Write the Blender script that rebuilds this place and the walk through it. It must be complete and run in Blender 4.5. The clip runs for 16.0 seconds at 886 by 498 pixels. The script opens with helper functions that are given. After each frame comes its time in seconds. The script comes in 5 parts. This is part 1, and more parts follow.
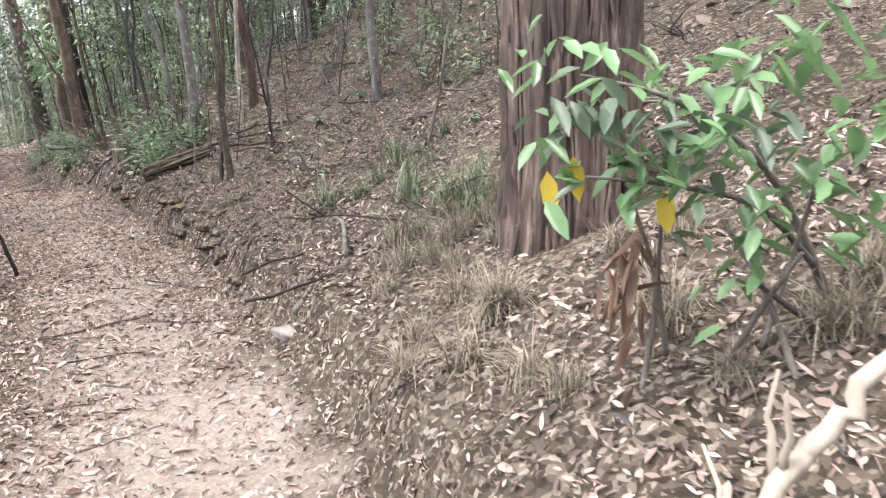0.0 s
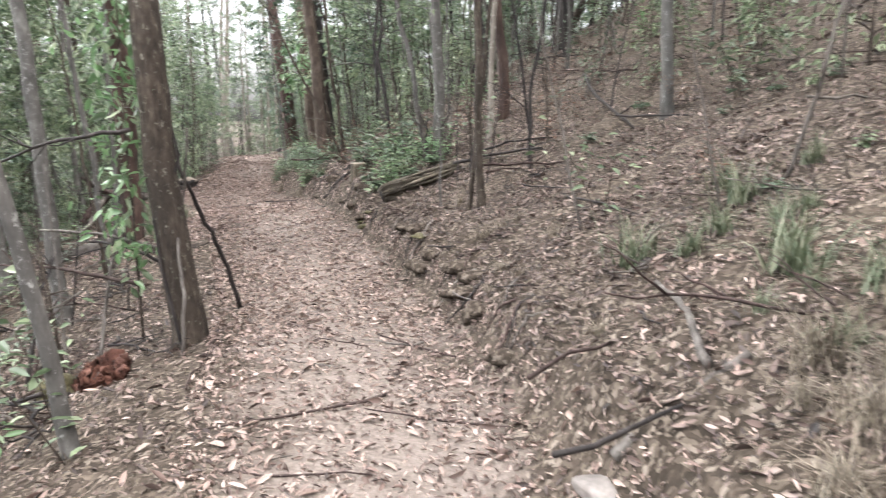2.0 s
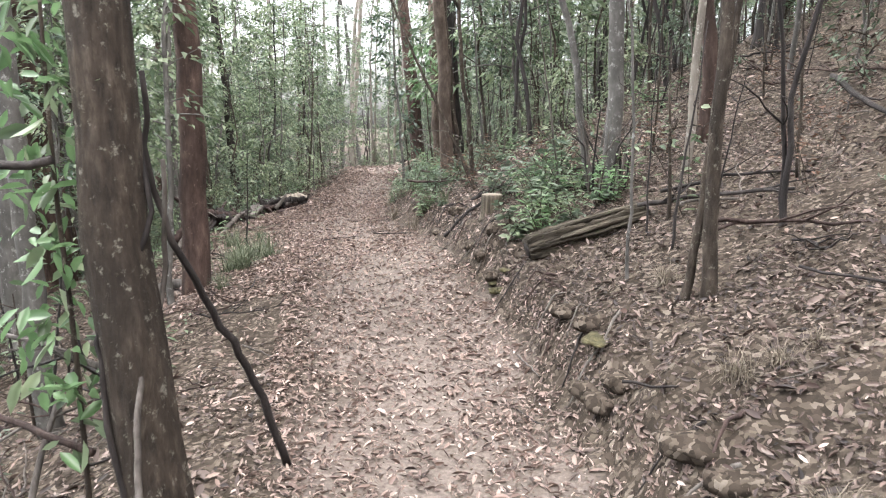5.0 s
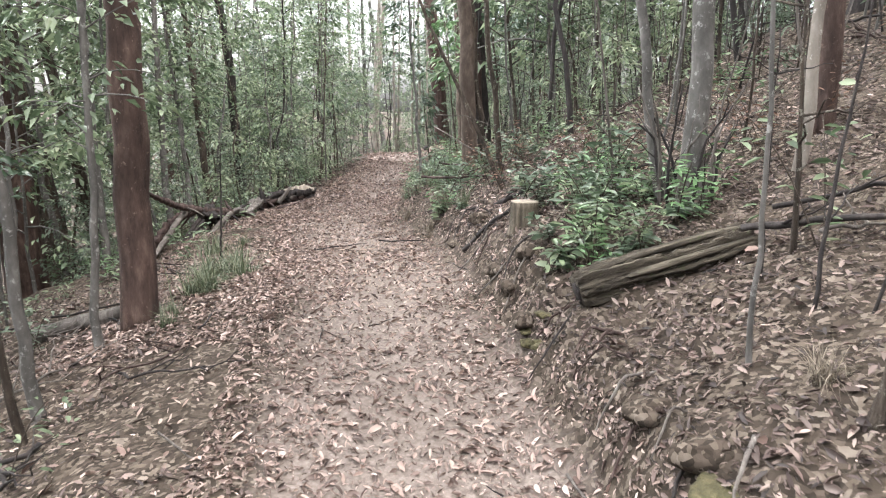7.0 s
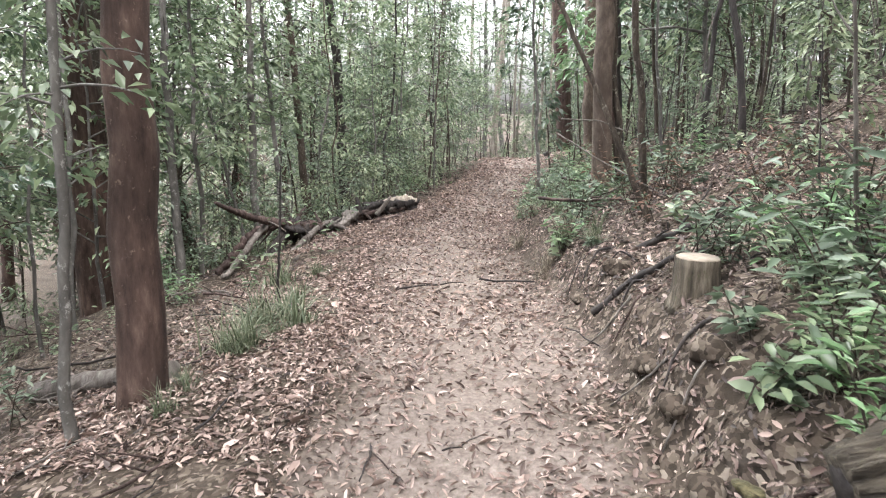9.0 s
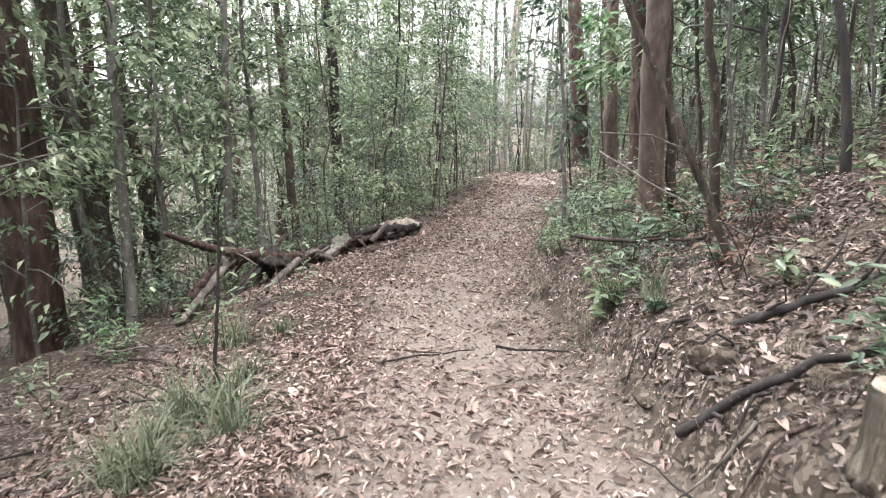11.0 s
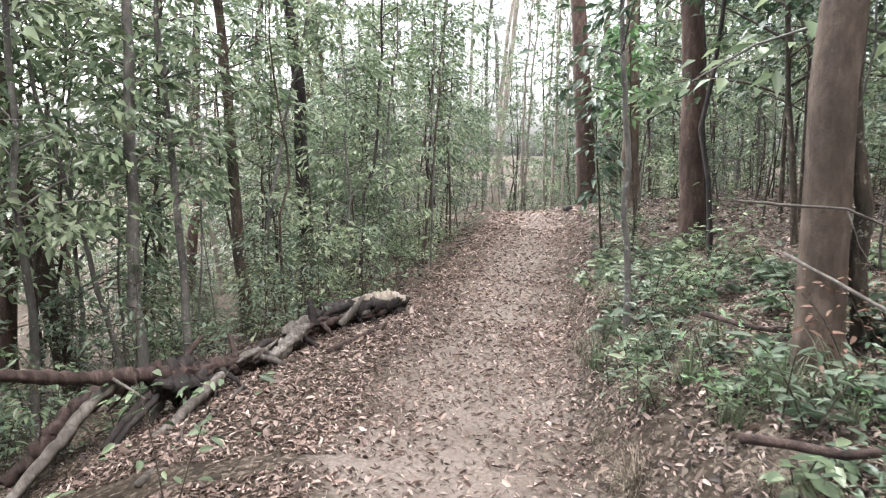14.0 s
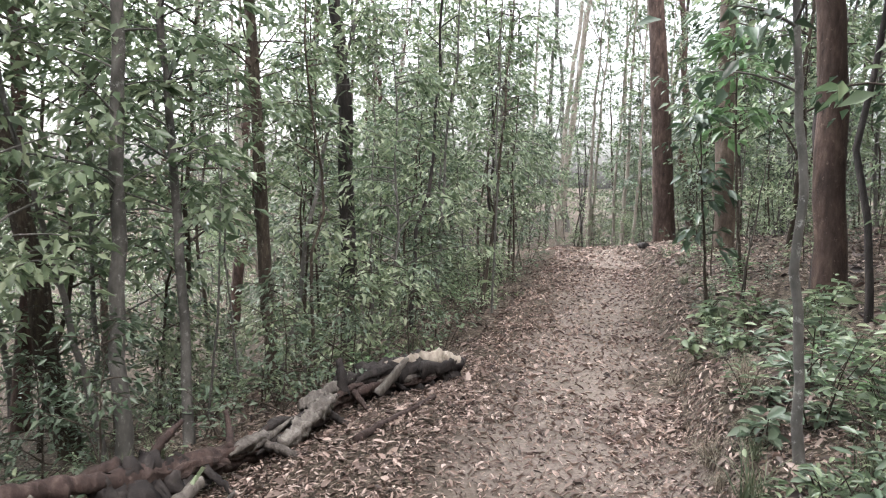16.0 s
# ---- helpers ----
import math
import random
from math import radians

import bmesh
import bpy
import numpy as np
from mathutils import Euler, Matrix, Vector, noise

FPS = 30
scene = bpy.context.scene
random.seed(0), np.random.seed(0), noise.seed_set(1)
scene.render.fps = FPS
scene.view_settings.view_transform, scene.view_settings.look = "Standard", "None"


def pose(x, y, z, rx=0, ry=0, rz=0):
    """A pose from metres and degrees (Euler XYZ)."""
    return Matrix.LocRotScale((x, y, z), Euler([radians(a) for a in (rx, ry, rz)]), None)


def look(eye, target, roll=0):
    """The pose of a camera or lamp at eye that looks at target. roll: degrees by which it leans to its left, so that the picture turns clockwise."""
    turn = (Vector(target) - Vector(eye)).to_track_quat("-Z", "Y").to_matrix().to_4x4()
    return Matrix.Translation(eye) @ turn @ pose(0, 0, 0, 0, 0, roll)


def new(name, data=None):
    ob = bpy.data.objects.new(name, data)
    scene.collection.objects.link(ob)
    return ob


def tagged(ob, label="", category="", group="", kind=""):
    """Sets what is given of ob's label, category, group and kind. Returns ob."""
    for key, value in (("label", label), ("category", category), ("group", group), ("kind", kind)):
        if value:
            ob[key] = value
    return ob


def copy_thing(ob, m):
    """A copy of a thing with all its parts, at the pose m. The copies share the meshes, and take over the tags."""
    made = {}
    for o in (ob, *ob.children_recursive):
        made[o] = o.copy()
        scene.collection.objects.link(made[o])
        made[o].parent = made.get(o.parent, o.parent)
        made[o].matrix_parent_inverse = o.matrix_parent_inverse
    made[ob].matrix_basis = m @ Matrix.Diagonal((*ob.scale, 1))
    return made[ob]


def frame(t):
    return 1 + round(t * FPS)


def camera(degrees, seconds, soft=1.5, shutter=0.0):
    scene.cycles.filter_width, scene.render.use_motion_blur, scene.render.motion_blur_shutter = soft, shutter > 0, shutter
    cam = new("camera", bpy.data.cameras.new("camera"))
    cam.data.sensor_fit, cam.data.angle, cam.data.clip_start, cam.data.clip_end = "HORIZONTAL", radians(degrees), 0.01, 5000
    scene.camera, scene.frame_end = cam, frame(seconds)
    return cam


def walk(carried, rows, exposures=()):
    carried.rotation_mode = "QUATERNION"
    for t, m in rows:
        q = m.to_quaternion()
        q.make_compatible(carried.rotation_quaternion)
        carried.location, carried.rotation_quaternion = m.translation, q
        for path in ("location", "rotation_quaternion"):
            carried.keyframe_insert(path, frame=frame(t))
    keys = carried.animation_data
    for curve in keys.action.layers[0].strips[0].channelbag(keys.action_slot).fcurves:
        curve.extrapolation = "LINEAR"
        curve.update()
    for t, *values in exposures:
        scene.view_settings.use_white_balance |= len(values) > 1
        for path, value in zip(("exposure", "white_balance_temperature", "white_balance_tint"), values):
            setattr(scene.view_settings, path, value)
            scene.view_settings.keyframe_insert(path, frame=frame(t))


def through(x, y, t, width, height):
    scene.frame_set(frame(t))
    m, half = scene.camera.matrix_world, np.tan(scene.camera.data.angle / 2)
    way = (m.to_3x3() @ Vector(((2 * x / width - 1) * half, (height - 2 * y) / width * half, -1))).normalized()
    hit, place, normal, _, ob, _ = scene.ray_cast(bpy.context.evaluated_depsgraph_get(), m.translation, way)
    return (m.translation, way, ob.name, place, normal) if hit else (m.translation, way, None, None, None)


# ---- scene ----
cam = camera(65.8, 16.0, soft=1.1, shutter=0.2)
PATH = [
    (0, (0.532, 0.906, 1.417), (0.373, 2.85, 0.972), -1.7),
    (0.5, (0.333, 1.306, 1.367), (0.122, 3.255, 0.969), -1.7),
    (1, (0.168, 1.72, 1.341), (-0.064, 3.664, 0.932), -1.5),
    (1.5, (-0.171, 2.188, 1.351), (-0.614, 4.098, 0.954), -1.1),
    (2, (-0.434, 2.512, 1.362), (-1.179, 4.328, 0.979), -0.8),
    (2.5, (-0.741, 2.877, 1.408), (-1.861, 4.494, 1.043), -0.0),
    (3, (-0.987, 3.246, 1.399), (-2.065, 4.897, 1.065), -0.0),
    (3.5, (-1.16, 3.625, 1.391), (-2.185, 5.307, 1.044), -0.0),
    (4, (-1.418, 4.027, 1.393), (-2.466, 5.696, 1.055), 0.2),
    (4.2, (-1.505, 4.184, 1.408), (-2.56, 5.848, 1.069), 0.2),
    (6.3, (-2.351, 5.779, 1.413), (-3.429, 7.415, 1.012), 0.2),
    (6.5, (-2.454, 5.931, 1.398), (-3.57, 7.542, 0.996), 0.3),
    (7, (-2.641, 6.244, 1.42), (-3.764, 7.85, 1.02), 0.2),
    (7.5, (-2.869, 6.68, 1.431), (-4.139, 8.172, 1.027), 0.5),
    (8, (-3.154, 7.017, 1.404), (-4.43, 8.503, 0.999), 0.7),
    (8.5, (-3.398, 7.356, 1.405), (-4.703, 8.815, 0.993), 0.7),
    (8.7, (-3.513, 7.482, 1.421), (-4.884, 8.881, 1.016), 0.7),
    (10.8, (-4.639, 8.608, 1.392), (-6.036, 9.991, 1.025), 1.4),
    (11, (-4.773, 8.761, 1.398), (-6.173, 10.143, 1.035), 1.4),
    (11.5, (-5.27, 9.2, 1.481), (-6.515, 10.728, 1.141), 1.7),
    (12, (-5.539, 9.503, 1.504), (-6.786, 11.031, 1.178), 1.3),
    (12.5, (-5.787, 9.787, 1.546), (-7.041, 11.311, 1.22), 1.4),
    (13, (-6.082, 10.005, 1.589), (-7.401, 11.472, 1.262), 1.5),
    (13.5, (-6.377, 10.302, 1.566), (-7.698, 11.766, 1.236), 1.5),
    (14, (-6.722, 10.548, 1.536), (-8.105, 11.964, 1.251), 1.5),
    (14.5, (-6.987, 10.793, 1.537), (-8.439, 12.139, 1.255), 1.8),
    (15, (-7.247, 11.068, 1.551), (-8.819, 12.274, 1.284), 2.2),
    (15.5, (-7.515, 11.314, 1.501), (-9.072, 12.555, 1.308), 2.1),
    (16, (-7.841, 11.586, 1.473), (-9.35, 12.883, 1.274), 2.0),
]
walk(cam, [(t, look(eye, target, roll)) for t, eye, target, roll in PATH], [(0, 2.52, 6250, 11), (4, 2.52, 6250, 11), (8, 2.62, 6250, 11), (12, 2.66, 6250, 11), (14.2, 2.62, 6250, 11), (15, 2.42, 6250, 11), (16, 2.33, 6250, 11)])

# ---- light ----
world = bpy.data.worlds.new("world")
scene.world = world
world.use_nodes = True
wn = world.node_tree
sky = wn.nodes.new("ShaderNodeTexSky")
sky.sky_type, sky.sun_disc = "NISHITA", False
sky.sun_elevation, sky.sun_rotation = radians(56), radians(253)
sky.air_density, sky.dust_density, sky.ozone_density = 1.0, 6.0, 1.0
pale = wn.nodes.new("ShaderNodeHueSaturation")
pale.inputs["Saturation"].default_value = 0.25
wn.links.new(sky.outputs[0], pale.inputs["Color"])
wn.links.new(pale.outputs[0], wn.nodes["Background"].inputs["Color"])
wn.nodes["Background"].inputs["Strength"].default_value = 0.15
sun = new("sun", bpy.data.lights.new("sun", "SUN"))
sun.data.energy, sun.data.angle, sun.data.color = 1.5, radians(25), (1.0, 0.92, 0.86)
sun.matrix_world = look((0, 0, 40), (-26, 8, 0))

# ---- ground shape: s runs along the track, u across it (right of the walker is positive) ----
TRACK = [(3.2, -6.5), (1.5, -2.2), (0.1, 1.4), (-0.75, 3.4), (-1.75, 5.1), (-2.95, 6.8), (-4.0, 8.1), (-5.5, 9.75), (-7.2, 11.5),
         (-9.0, 13.1), (-10.4, 14.9), (-11.7, 16.8), (-13.3, 19.1), (-14.9, 21.5), (-16.5, 23.8), (-18.7, 26.6), (-20.8, 28.2), (-24.5, 29.4), (-31.0, 30.0)]
ALONG = [(0, -.2), (10, -.2), (14, -.18), (16, -.22), (17, -.16), (18.6, -.02), (20, -.02), (22, -.1), (24, -.15), (26, -.2), (29, -.27),
         (33, -.24), (37, -.2), (40.2, -.2), (42, -.4), (46, -.9), (54, -1.9), (74, -3)]
ACROSS = [(-60, -9), (-20, -4.6), (-8, -2.15), (-5, -1.25), (-3.5, -.68), (-2.4, -.34), (-1.5, -.08), (-.9, .02), (0, 0), (.55, .02),
          (.72, .10), (.9, .42), (1.2, .57), (1.6, .75), (2.2, 1.0), (3.4, 1.55), (8, 3.7), (16, 7.0), (30, 10.5), (60, 14)]


def track_place(x, y):
    """s and u of places, for arrays."""
    x, y = np.asarray(x, float), np.asarray(y, float)
    far, best_s, best_u, run = np.full(x.shape, 1e9), np.zeros(x.shape), np.zeros(x.shape), 0.0
    for (ax, ay), (bx, by) in zip(TRACK, TRACK[1:]):
        length = math.hypot(bx - ax, by - ay)
        dx, dy = (bx - ax) / length, (by - ay) / length
        qx, qy = x - ax, y - ay
        s = np.clip(qx * dx + qy * dy, 0, length)
        r = np.hypot(qx - s * dx, qy - s * dy)
        side = np.sign(qx * dy - qy * dx)
        near = r < far
        best_s, best_u, far = np.where(near, run + s, best_s), np.where(near, side * r, best_u), np.where(near, r, far)
        run += length
    return best_s, best_u


def ripple(x, y):
    return (0.5 * np.sin(1.7 * x + 0.6 * y) * np.sin(1.3 * y - 0.8 * x + 1) + 0.3 * np.sin(4.1 * x - 2.7 * y + 2) * np.sin(3.3 * y + 1.9 * x)
            + 0.2 * np.sin(9.0 * x + 5 * y) * np.sin(8.0 * y - 6.2 * x + 0.7))


def ground_z(x, y):
    s, u = track_place(x, y)
    rise = np.interp(u, *zip(*ACROSS))
    rise = np.where(rise > 1.0, 1.0 + (rise - 1.0) * np.interp(s, (26, 30, 36, 42), (1.0, 0.55, 0.42, 0.3)), rise)
    rise = np.where(rise > 0, rise * np.interp(s, (22, 25, 35, 39, 43), (1.0, 0.8, 0.75, 0.5, 0.15)), rise)
    base = np.interp(s, *zip(*ALONG)) + rise
    for mx, my, high, wide in ((-5.1, 10.9, 0.11, 0.45),):
        base = base + high * np.exp(-((x - mx) ** 2 + (y - my) ** 2) / wide ** 2)
    rough = np.interp(np.abs(u), (0.3, 0.9, 2.5), (0.012, 0.05, 0.10))
    cut = np.interp(u, (0.5, 0.75, 1.15, 1.5), (0.0, 0.09, 0.09, 0.0)) * np.interp(s, (11, 13, 19, 22), (0.2, 1.0, 1.0, 0.3))
    x, y = np.asarray(x, float), np.asarray(y, float)
    return base + rough * ripple(x, y) + cut * (ripple(2.3 * x + 3, 2.3 * y) + 0.5 * np.sin(7.0 * s + 3 * np.sin(2.1 * s)))


def gz(x, y):
    return float(ground_z(x, y))


def spot(s, u):
    """The place in the plan at s along the track and u across it."""
    for (ax, ay), (bx, by) in zip(TRACK, TRACK[1:]):
        length = math.hypot(bx - ax, by - ay)
        if s <= length:
            break
        s -= length
    dx, dy = (bx - ax) / length, (by - ay) / length
    return ax + s * dx + u * dy, ay + s * dy - u * dx


# ---- materials ----
def material(name, rough=0.8):
    m = bpy.data.materials.new(name)
    m.use_nodes = True
    nt = m.node_tree
    b = nt.nodes["Principled BSDF"]
    b.inputs["Roughness"].default_value = rough
    b.inputs["Specular IOR Level"].default_value = 0.3
    return m, nt, b


def ramp(nt, source, stops):
    r = nt.nodes.new("ShaderNodeValToRGB")
    el = r.color_ramp.elements
    for i, (p, c) in enumerate(stops):
        e = el[i] if i < 2 else el.new(p)
        e.position, e.color = p, (*c, 1)
    nt.links.new(source, r.inputs[0])
    return r.outputs[0]


def coords(nt, scale=(1, 1, 1), kind="Object"):
    tc, mp = nt.nodes.new("ShaderNodeTexCoord"), nt.nodes.new("ShaderNodeMapping")
    mp.inputs["Scale"].default_value = scale
    nt.links.new(tc.outputs[kind], mp.inputs["Vector"])
    return mp.outputs[0]


def noise_tex(nt, vec, scale, detail=6, rough=0.6, out="Fac"):
    n = nt.nodes.new("ShaderNodeTexNoise")
    n.inputs["Scale"].default_value, n.inputs["Detail"].default_value, n.inputs["Roughness"].default_value = scale, detail, rough
    if vec:
        nt.links.new(vec, n.inputs["Vector"])
    return n.outputs[out]


def mix(nt, fac, a, b, blend="MIX"):
    m = nt.nodes.new("ShaderNodeMix")
    m.data_type, m.blend_type = "RGBA", blend
    for sock, v in ((m.inputs[0], fac), (m.inputs[6], a), (m.inputs[7], b)):
        if isinstance(v, (int, float)):
            sock.default_value = v
        elif isinstance(v, tuple):
            sock.default_value = (*v, 1)
        else:
            nt.links.new(v, sock)
    return m.outputs[2]


def bump(nt, b, height, strength, distance=0.01):
    n = nt.nodes.new("ShaderNodeBump")
    n.inputs["Strength"].default_value, n.inputs["Distance"].default_value = strength, distance
    nt.links.new(height, n.inputs["Height"])
    nt.links.new(n.outputs[0], b.inputs["Normal"])


def bark(name, dark, mid, light, stretch=0.25, scale=18, relief=0.6, patch=(0.3, 0.3, 0.27), patches=0.0, rough=0.85):
    """Bark with upright grain, broad stains and, where patches is over 0, pale lichen."""
    m, nt, b = material(name, rough)
    grain = noise_tex(nt, coords(nt, (1, 1, stretch)), scale, 8, 0.65)
    broad = noise_tex(nt, coords(nt, (1, 1, 0.6)), 2.2, 4, 0.6)
    c = ramp(nt, grain, [(0.3, dark), (0.52, mid), (0.75, light)])
    c = mix(nt, ramp(nt, broad, [(0.35, (0, 0, 0)), (0.65, (1, 1, 1))]), mix(nt, 0.7, c, dark), c)
    if patches:
        spots = noise_tex(nt, coords(nt, (1, 1, 0.8)), 22, 6, 0.75)
        c = mix(nt, ramp(nt, spots, [(0.62 - 0.12 * patches, (0, 0, 0)), (0.70 - 0.12 * patches, (1, 1, 1))]), c, patch)
    nt.links.new(c, b.inputs["Base Color"])
    bump(nt, b, grain, relief, 0.035)
    return m


def foliage(name, colors, through=0.35, rough=0.5):
    """Leaves: colour by leaf, light through the blade."""
    m, nt, b = material(name, rough)
    b.inputs["Specular IOR Level"].default_value = 0.5
    geo = nt.nodes.new("ShaderNodeNewGeometry")
    c = ramp(nt, geo.outputs["Random Per Island"], [(i / (len(colors) - 1), col) for i, col in enumerate(colors)])
    n = noise_tex(nt, coords(nt), 14, 3)
    c = mix(nt, 0.35, c, mix(nt, 1.0, c, ramp(nt, n, [(0.3, (0.55, 0.55, 0.5)), (0.7, (1.0, 1.0, 1.0))]), "MULTIPLY"))
    nt.links.new(c, b.inputs["Base Color"])
    tr, ms = nt.nodes.new("ShaderNodeBsdfTranslucent"), nt.nodes.new("ShaderNodeMixShader")
    nt.links.new(c, tr.inputs["Color"])
    ms.inputs[0].default_value = through
    nt.links.new(b.outputs[0], ms.inputs[1])
    nt.links.new(tr.outputs[0], ms.inputs[2])
    nt.links.new(ms.outputs[0], nt.nodes["Material Output"].inputs["Surface"])
    return m


def soil():
    """Trodden earth along the track, leaf mould on either side."""
    m, nt, b = material("soil", 0.95)
    b.inputs["Specular IOR Level"].default_value = 0.1
    v = coords(nt)
    fine, broad, mid = noise_tex(nt, v, 38, 8, 0.7), noise_tex(nt, v, 1.3, 5, 0.6), noise_tex(nt, v, 7, 6, 0.6)
    earth = ramp(nt, fine, [(0.3, (0.085, 0.067, 0.056)), (0.5, (0.158, 0.132, 0.115)), (0.72, (0.245, 0.212, 0.19))])
    vor = nt.nodes.new("ShaderNodeTexVoronoi")
    vor.inputs["Scale"].default_value = 46
    nt.links.new(mix(nt, 0.12, v, noise_tex(nt, v, 6, 3, 0.6, "Color")), vor.inputs["Vector"])
    sep = nt.nodes.new("ShaderNodeSeparateColor")
    nt.links.new(vor.outputs["Color"], sep.inputs[0])
    mould = ramp(nt, sep.outputs[0], [(0.0, (0.01, 0.008, 0.0065)), (0.35, (0.026, 0.02, 0.016)), (0.6, (0.055, 0.043, 0.034)), (0.85, (0.11, 0.09, 0.072)), (1.0, (0.21, 0.18, 0.15))])
    mould = mix(nt, ramp(nt, mid, [(0.4, (0, 0, 0)), (0.65, (1, 1, 1))]), mould, mix(nt, 0.5, mould, (0.035, 0.028, 0.02)))
    at = nt.nodes.new("ShaderNodeAttribute")
    at.attribute_name = "trodden"
    edge = nt.nodes.new("ShaderNodeMath")
    edge.operation, edge.use_clamp = "MULTIPLY_ADD", True
    nt.links.new(broad, edge.inputs[0])
    edge.inputs[1].default_value = 0.9
    nt.links.new(at.outputs["Fac"], edge.inputs[2])
    c = mix(nt, ramp(nt, edge.outputs[0], [(0.75, (0, 0, 0)), (1.0, (1, 1, 1))]), mould, earth)
    c = mix(nt, ramp(nt, broad, [(0.3, (0, 0, 0)), (0.7, (1, 1, 1))]), mix(nt, 0.3, c, (0.08, 0.065, 0.05)), c)
    nt.links.new(c, b.inputs["Base Color"])
    bump(nt, b, mix(nt, 0.5, fine, sep.outputs[0]), 0.7, 0.02)
    return m


SOIL = soil()
BARK_BROWN = bark("bark_brown", (0.016, 0.012, 0.009), (0.062, 0.048, 0.036), (0.15, 0.122, 0.096), 0.3, 24, 1.0, (0.19, 0.18, 0.148), 0.34)
BARK_RED = bark("bark_red", (0.018, 0.011, 0.009), (0.08, 0.051, 0.041), (0.16, 0.115, 0.095), 0.3, 14, 0.7, (0.15, 0.11, 0.09), 0.15)
BARK_SMOOTH = bark("bark_smooth", (0.035, 0.025, 0.019), (0.105, 0.08, 0.063), (0.2, 0.165, 0.138), 0.45, 13, 0.6, (0.06, 0.042, 0.032), 0.5)
BARK_SHAGGY = bark("bark_shaggy", (0.014, 0.009, 0.008), (0.1, 0.07, 0.059), (0.28, 0.22, 0.19), 0.14, 18, 1.0)
BARK_GREY = bark("bark_grey", (0.0462, 0.0441, 0.0406), (0.1148, 0.1092, 0.1001), (0.2198, 0.2128, 0.1981), 0.5, 12, 0.4, (0.2471, 0.2471, 0.2324), 0.4)
BARK_PALE = bark("bark_pale", (0.12, 0.105, 0.088), (0.23, 0.205, 0.175), (0.37, 0.345, 0.305), 0.4, 10, 0.4, (0.4, 0.385, 0.35), 0.4)
BARK_DARK = bark("bark_dark", (0.013, 0.011, 0.011), (0.031, 0.026, 0.024), (0.080, 0.069, 0.064), 0.3, 16, 0.6)
BARK_TORN = bark("bark_torn", (0.068, 0.049, 0.042), (0.197, 0.147, 0.128), (0.351, 0.288, 0.262), 0.08, 16, 0.9)
WOOD_GREY = bark("wood_grey", (0.0385, 0.0329, 0.0294), (0.14, 0.1246, 0.1099), (0.2737, 0.2548, 0.2331), 0.15, 20, 0.8)
WOOD_LOG = bark("wood_log", (0.012, 0.01, 0.007), (0.09, 0.075, 0.055), (0.27, 0.235, 0.18), 0.06, 30, 1.0, (0.06, 0.07, 0.03), 0.2)
WOOD_RED = bark("wood_red", (0.0165, 0.01125, 0.00975), (0.06, 0.039, 0.03375), (0.1357, 0.1005, 0.0885), 0.15, 20, 0.8)
WOOD_RUST = bark("wood_rust", (0.03, 0.012, 0.008), (0.12, 0.05, 0.034), (0.24, 0.12, 0.085), 0.4, 22, 0.9)
WOOD_PALE = bark("wood_pale", (0.14, 0.115, 0.092), (0.29, 0.25, 0.205), (0.46, 0.42, 0.36), 0.2, 14, 0.5)
WOOD_CUT = bark("wood_cut", (0.13, 0.11, 0.085), (0.26, 0.225, 0.18), (0.36, 0.33, 0.28), 1.0, 16, 0.4)
MOSS = bark("moss", (0.03, 0.028, 0.013), (0.09, 0.08, 0.038), (0.18, 0.16, 0.085), 1.0, 30, 0.8)
STONE = bark("stone", (0.096, 0.086, 0.078), (0.201, 0.180, 0.164), (0.324, 0.297, 0.271), 1.0, 9, 0.6)
LEAF_MID = foliage("leaf_mid", [(0.054, 0.084, 0.045), (0.098, 0.14, 0.078), (0.162, 0.214, 0.128), (0.255, 0.312, 0.19)], 0.42, 0.33)
LEAF_DARK = foliage("leaf_dark", [(0.028, 0.052, 0.03), (0.052, 0.086, 0.05), (0.085, 0.135, 0.08)], 0.3, 0.32)
LEAF_OLIVE = foliage("leaf_olive", [(0.075, 0.108, 0.058), (0.14, 0.185, 0.105), (0.205, 0.255, 0.155), (0.3, 0.34, 0.22)], 0.45, 0.36)
# paler grey-green leaf: the bright haze between far stems is mixed into its colour
LEAF_HAZE = foliage("leaf_gum", [(0.13, 0.165, 0.125), (0.2, 0.24, 0.185), (0.28, 0.315, 0.255), (0.36, 0.39, 0.33)], 0.45, 0.4)
LEAF_BRIGHT = foliage("leaf_bright", [(0.08, 0.15, 0.065), (0.12, 0.21, 0.095), (0.17, 0.275, 0.135)], 0.4, 0.32)
LEAF_HERB = foliage("leaf_herb", [(0.05, 0.08, 0.046), (0.075, 0.112, 0.07), (0.105, 0.145, 0.097), (0.135, 0.17, 0.115)], 0.3, 0.38)
LEAF_YELLOW = foliage("leaf_yellow", [(0.55, 0.4, 0.04), (0.6, 0.46, 0.08)], 0.4, 0.5)
LEAF_DEAD = foliage("leaf_dead", [(0.1, 0.06, 0.042), (0.16, 0.092, 0.062)], 0.2, 0.7)
GRASS = foliage("grass", [(0.045, 0.064, 0.034), (0.075, 0.1, 0.055), (0.12, 0.14, 0.085), (0.17, 0.175, 0.115)], 0.3, 0.6)
STRAW = foliage("straw", [(0.07, 0.055, 0.04), (0.14, 0.115, 0.085), (0.23, 0.195, 0.15), (0.1, 0.078, 0.058), (0.3, 0.265, 0.21)], 0.2, 0.75)
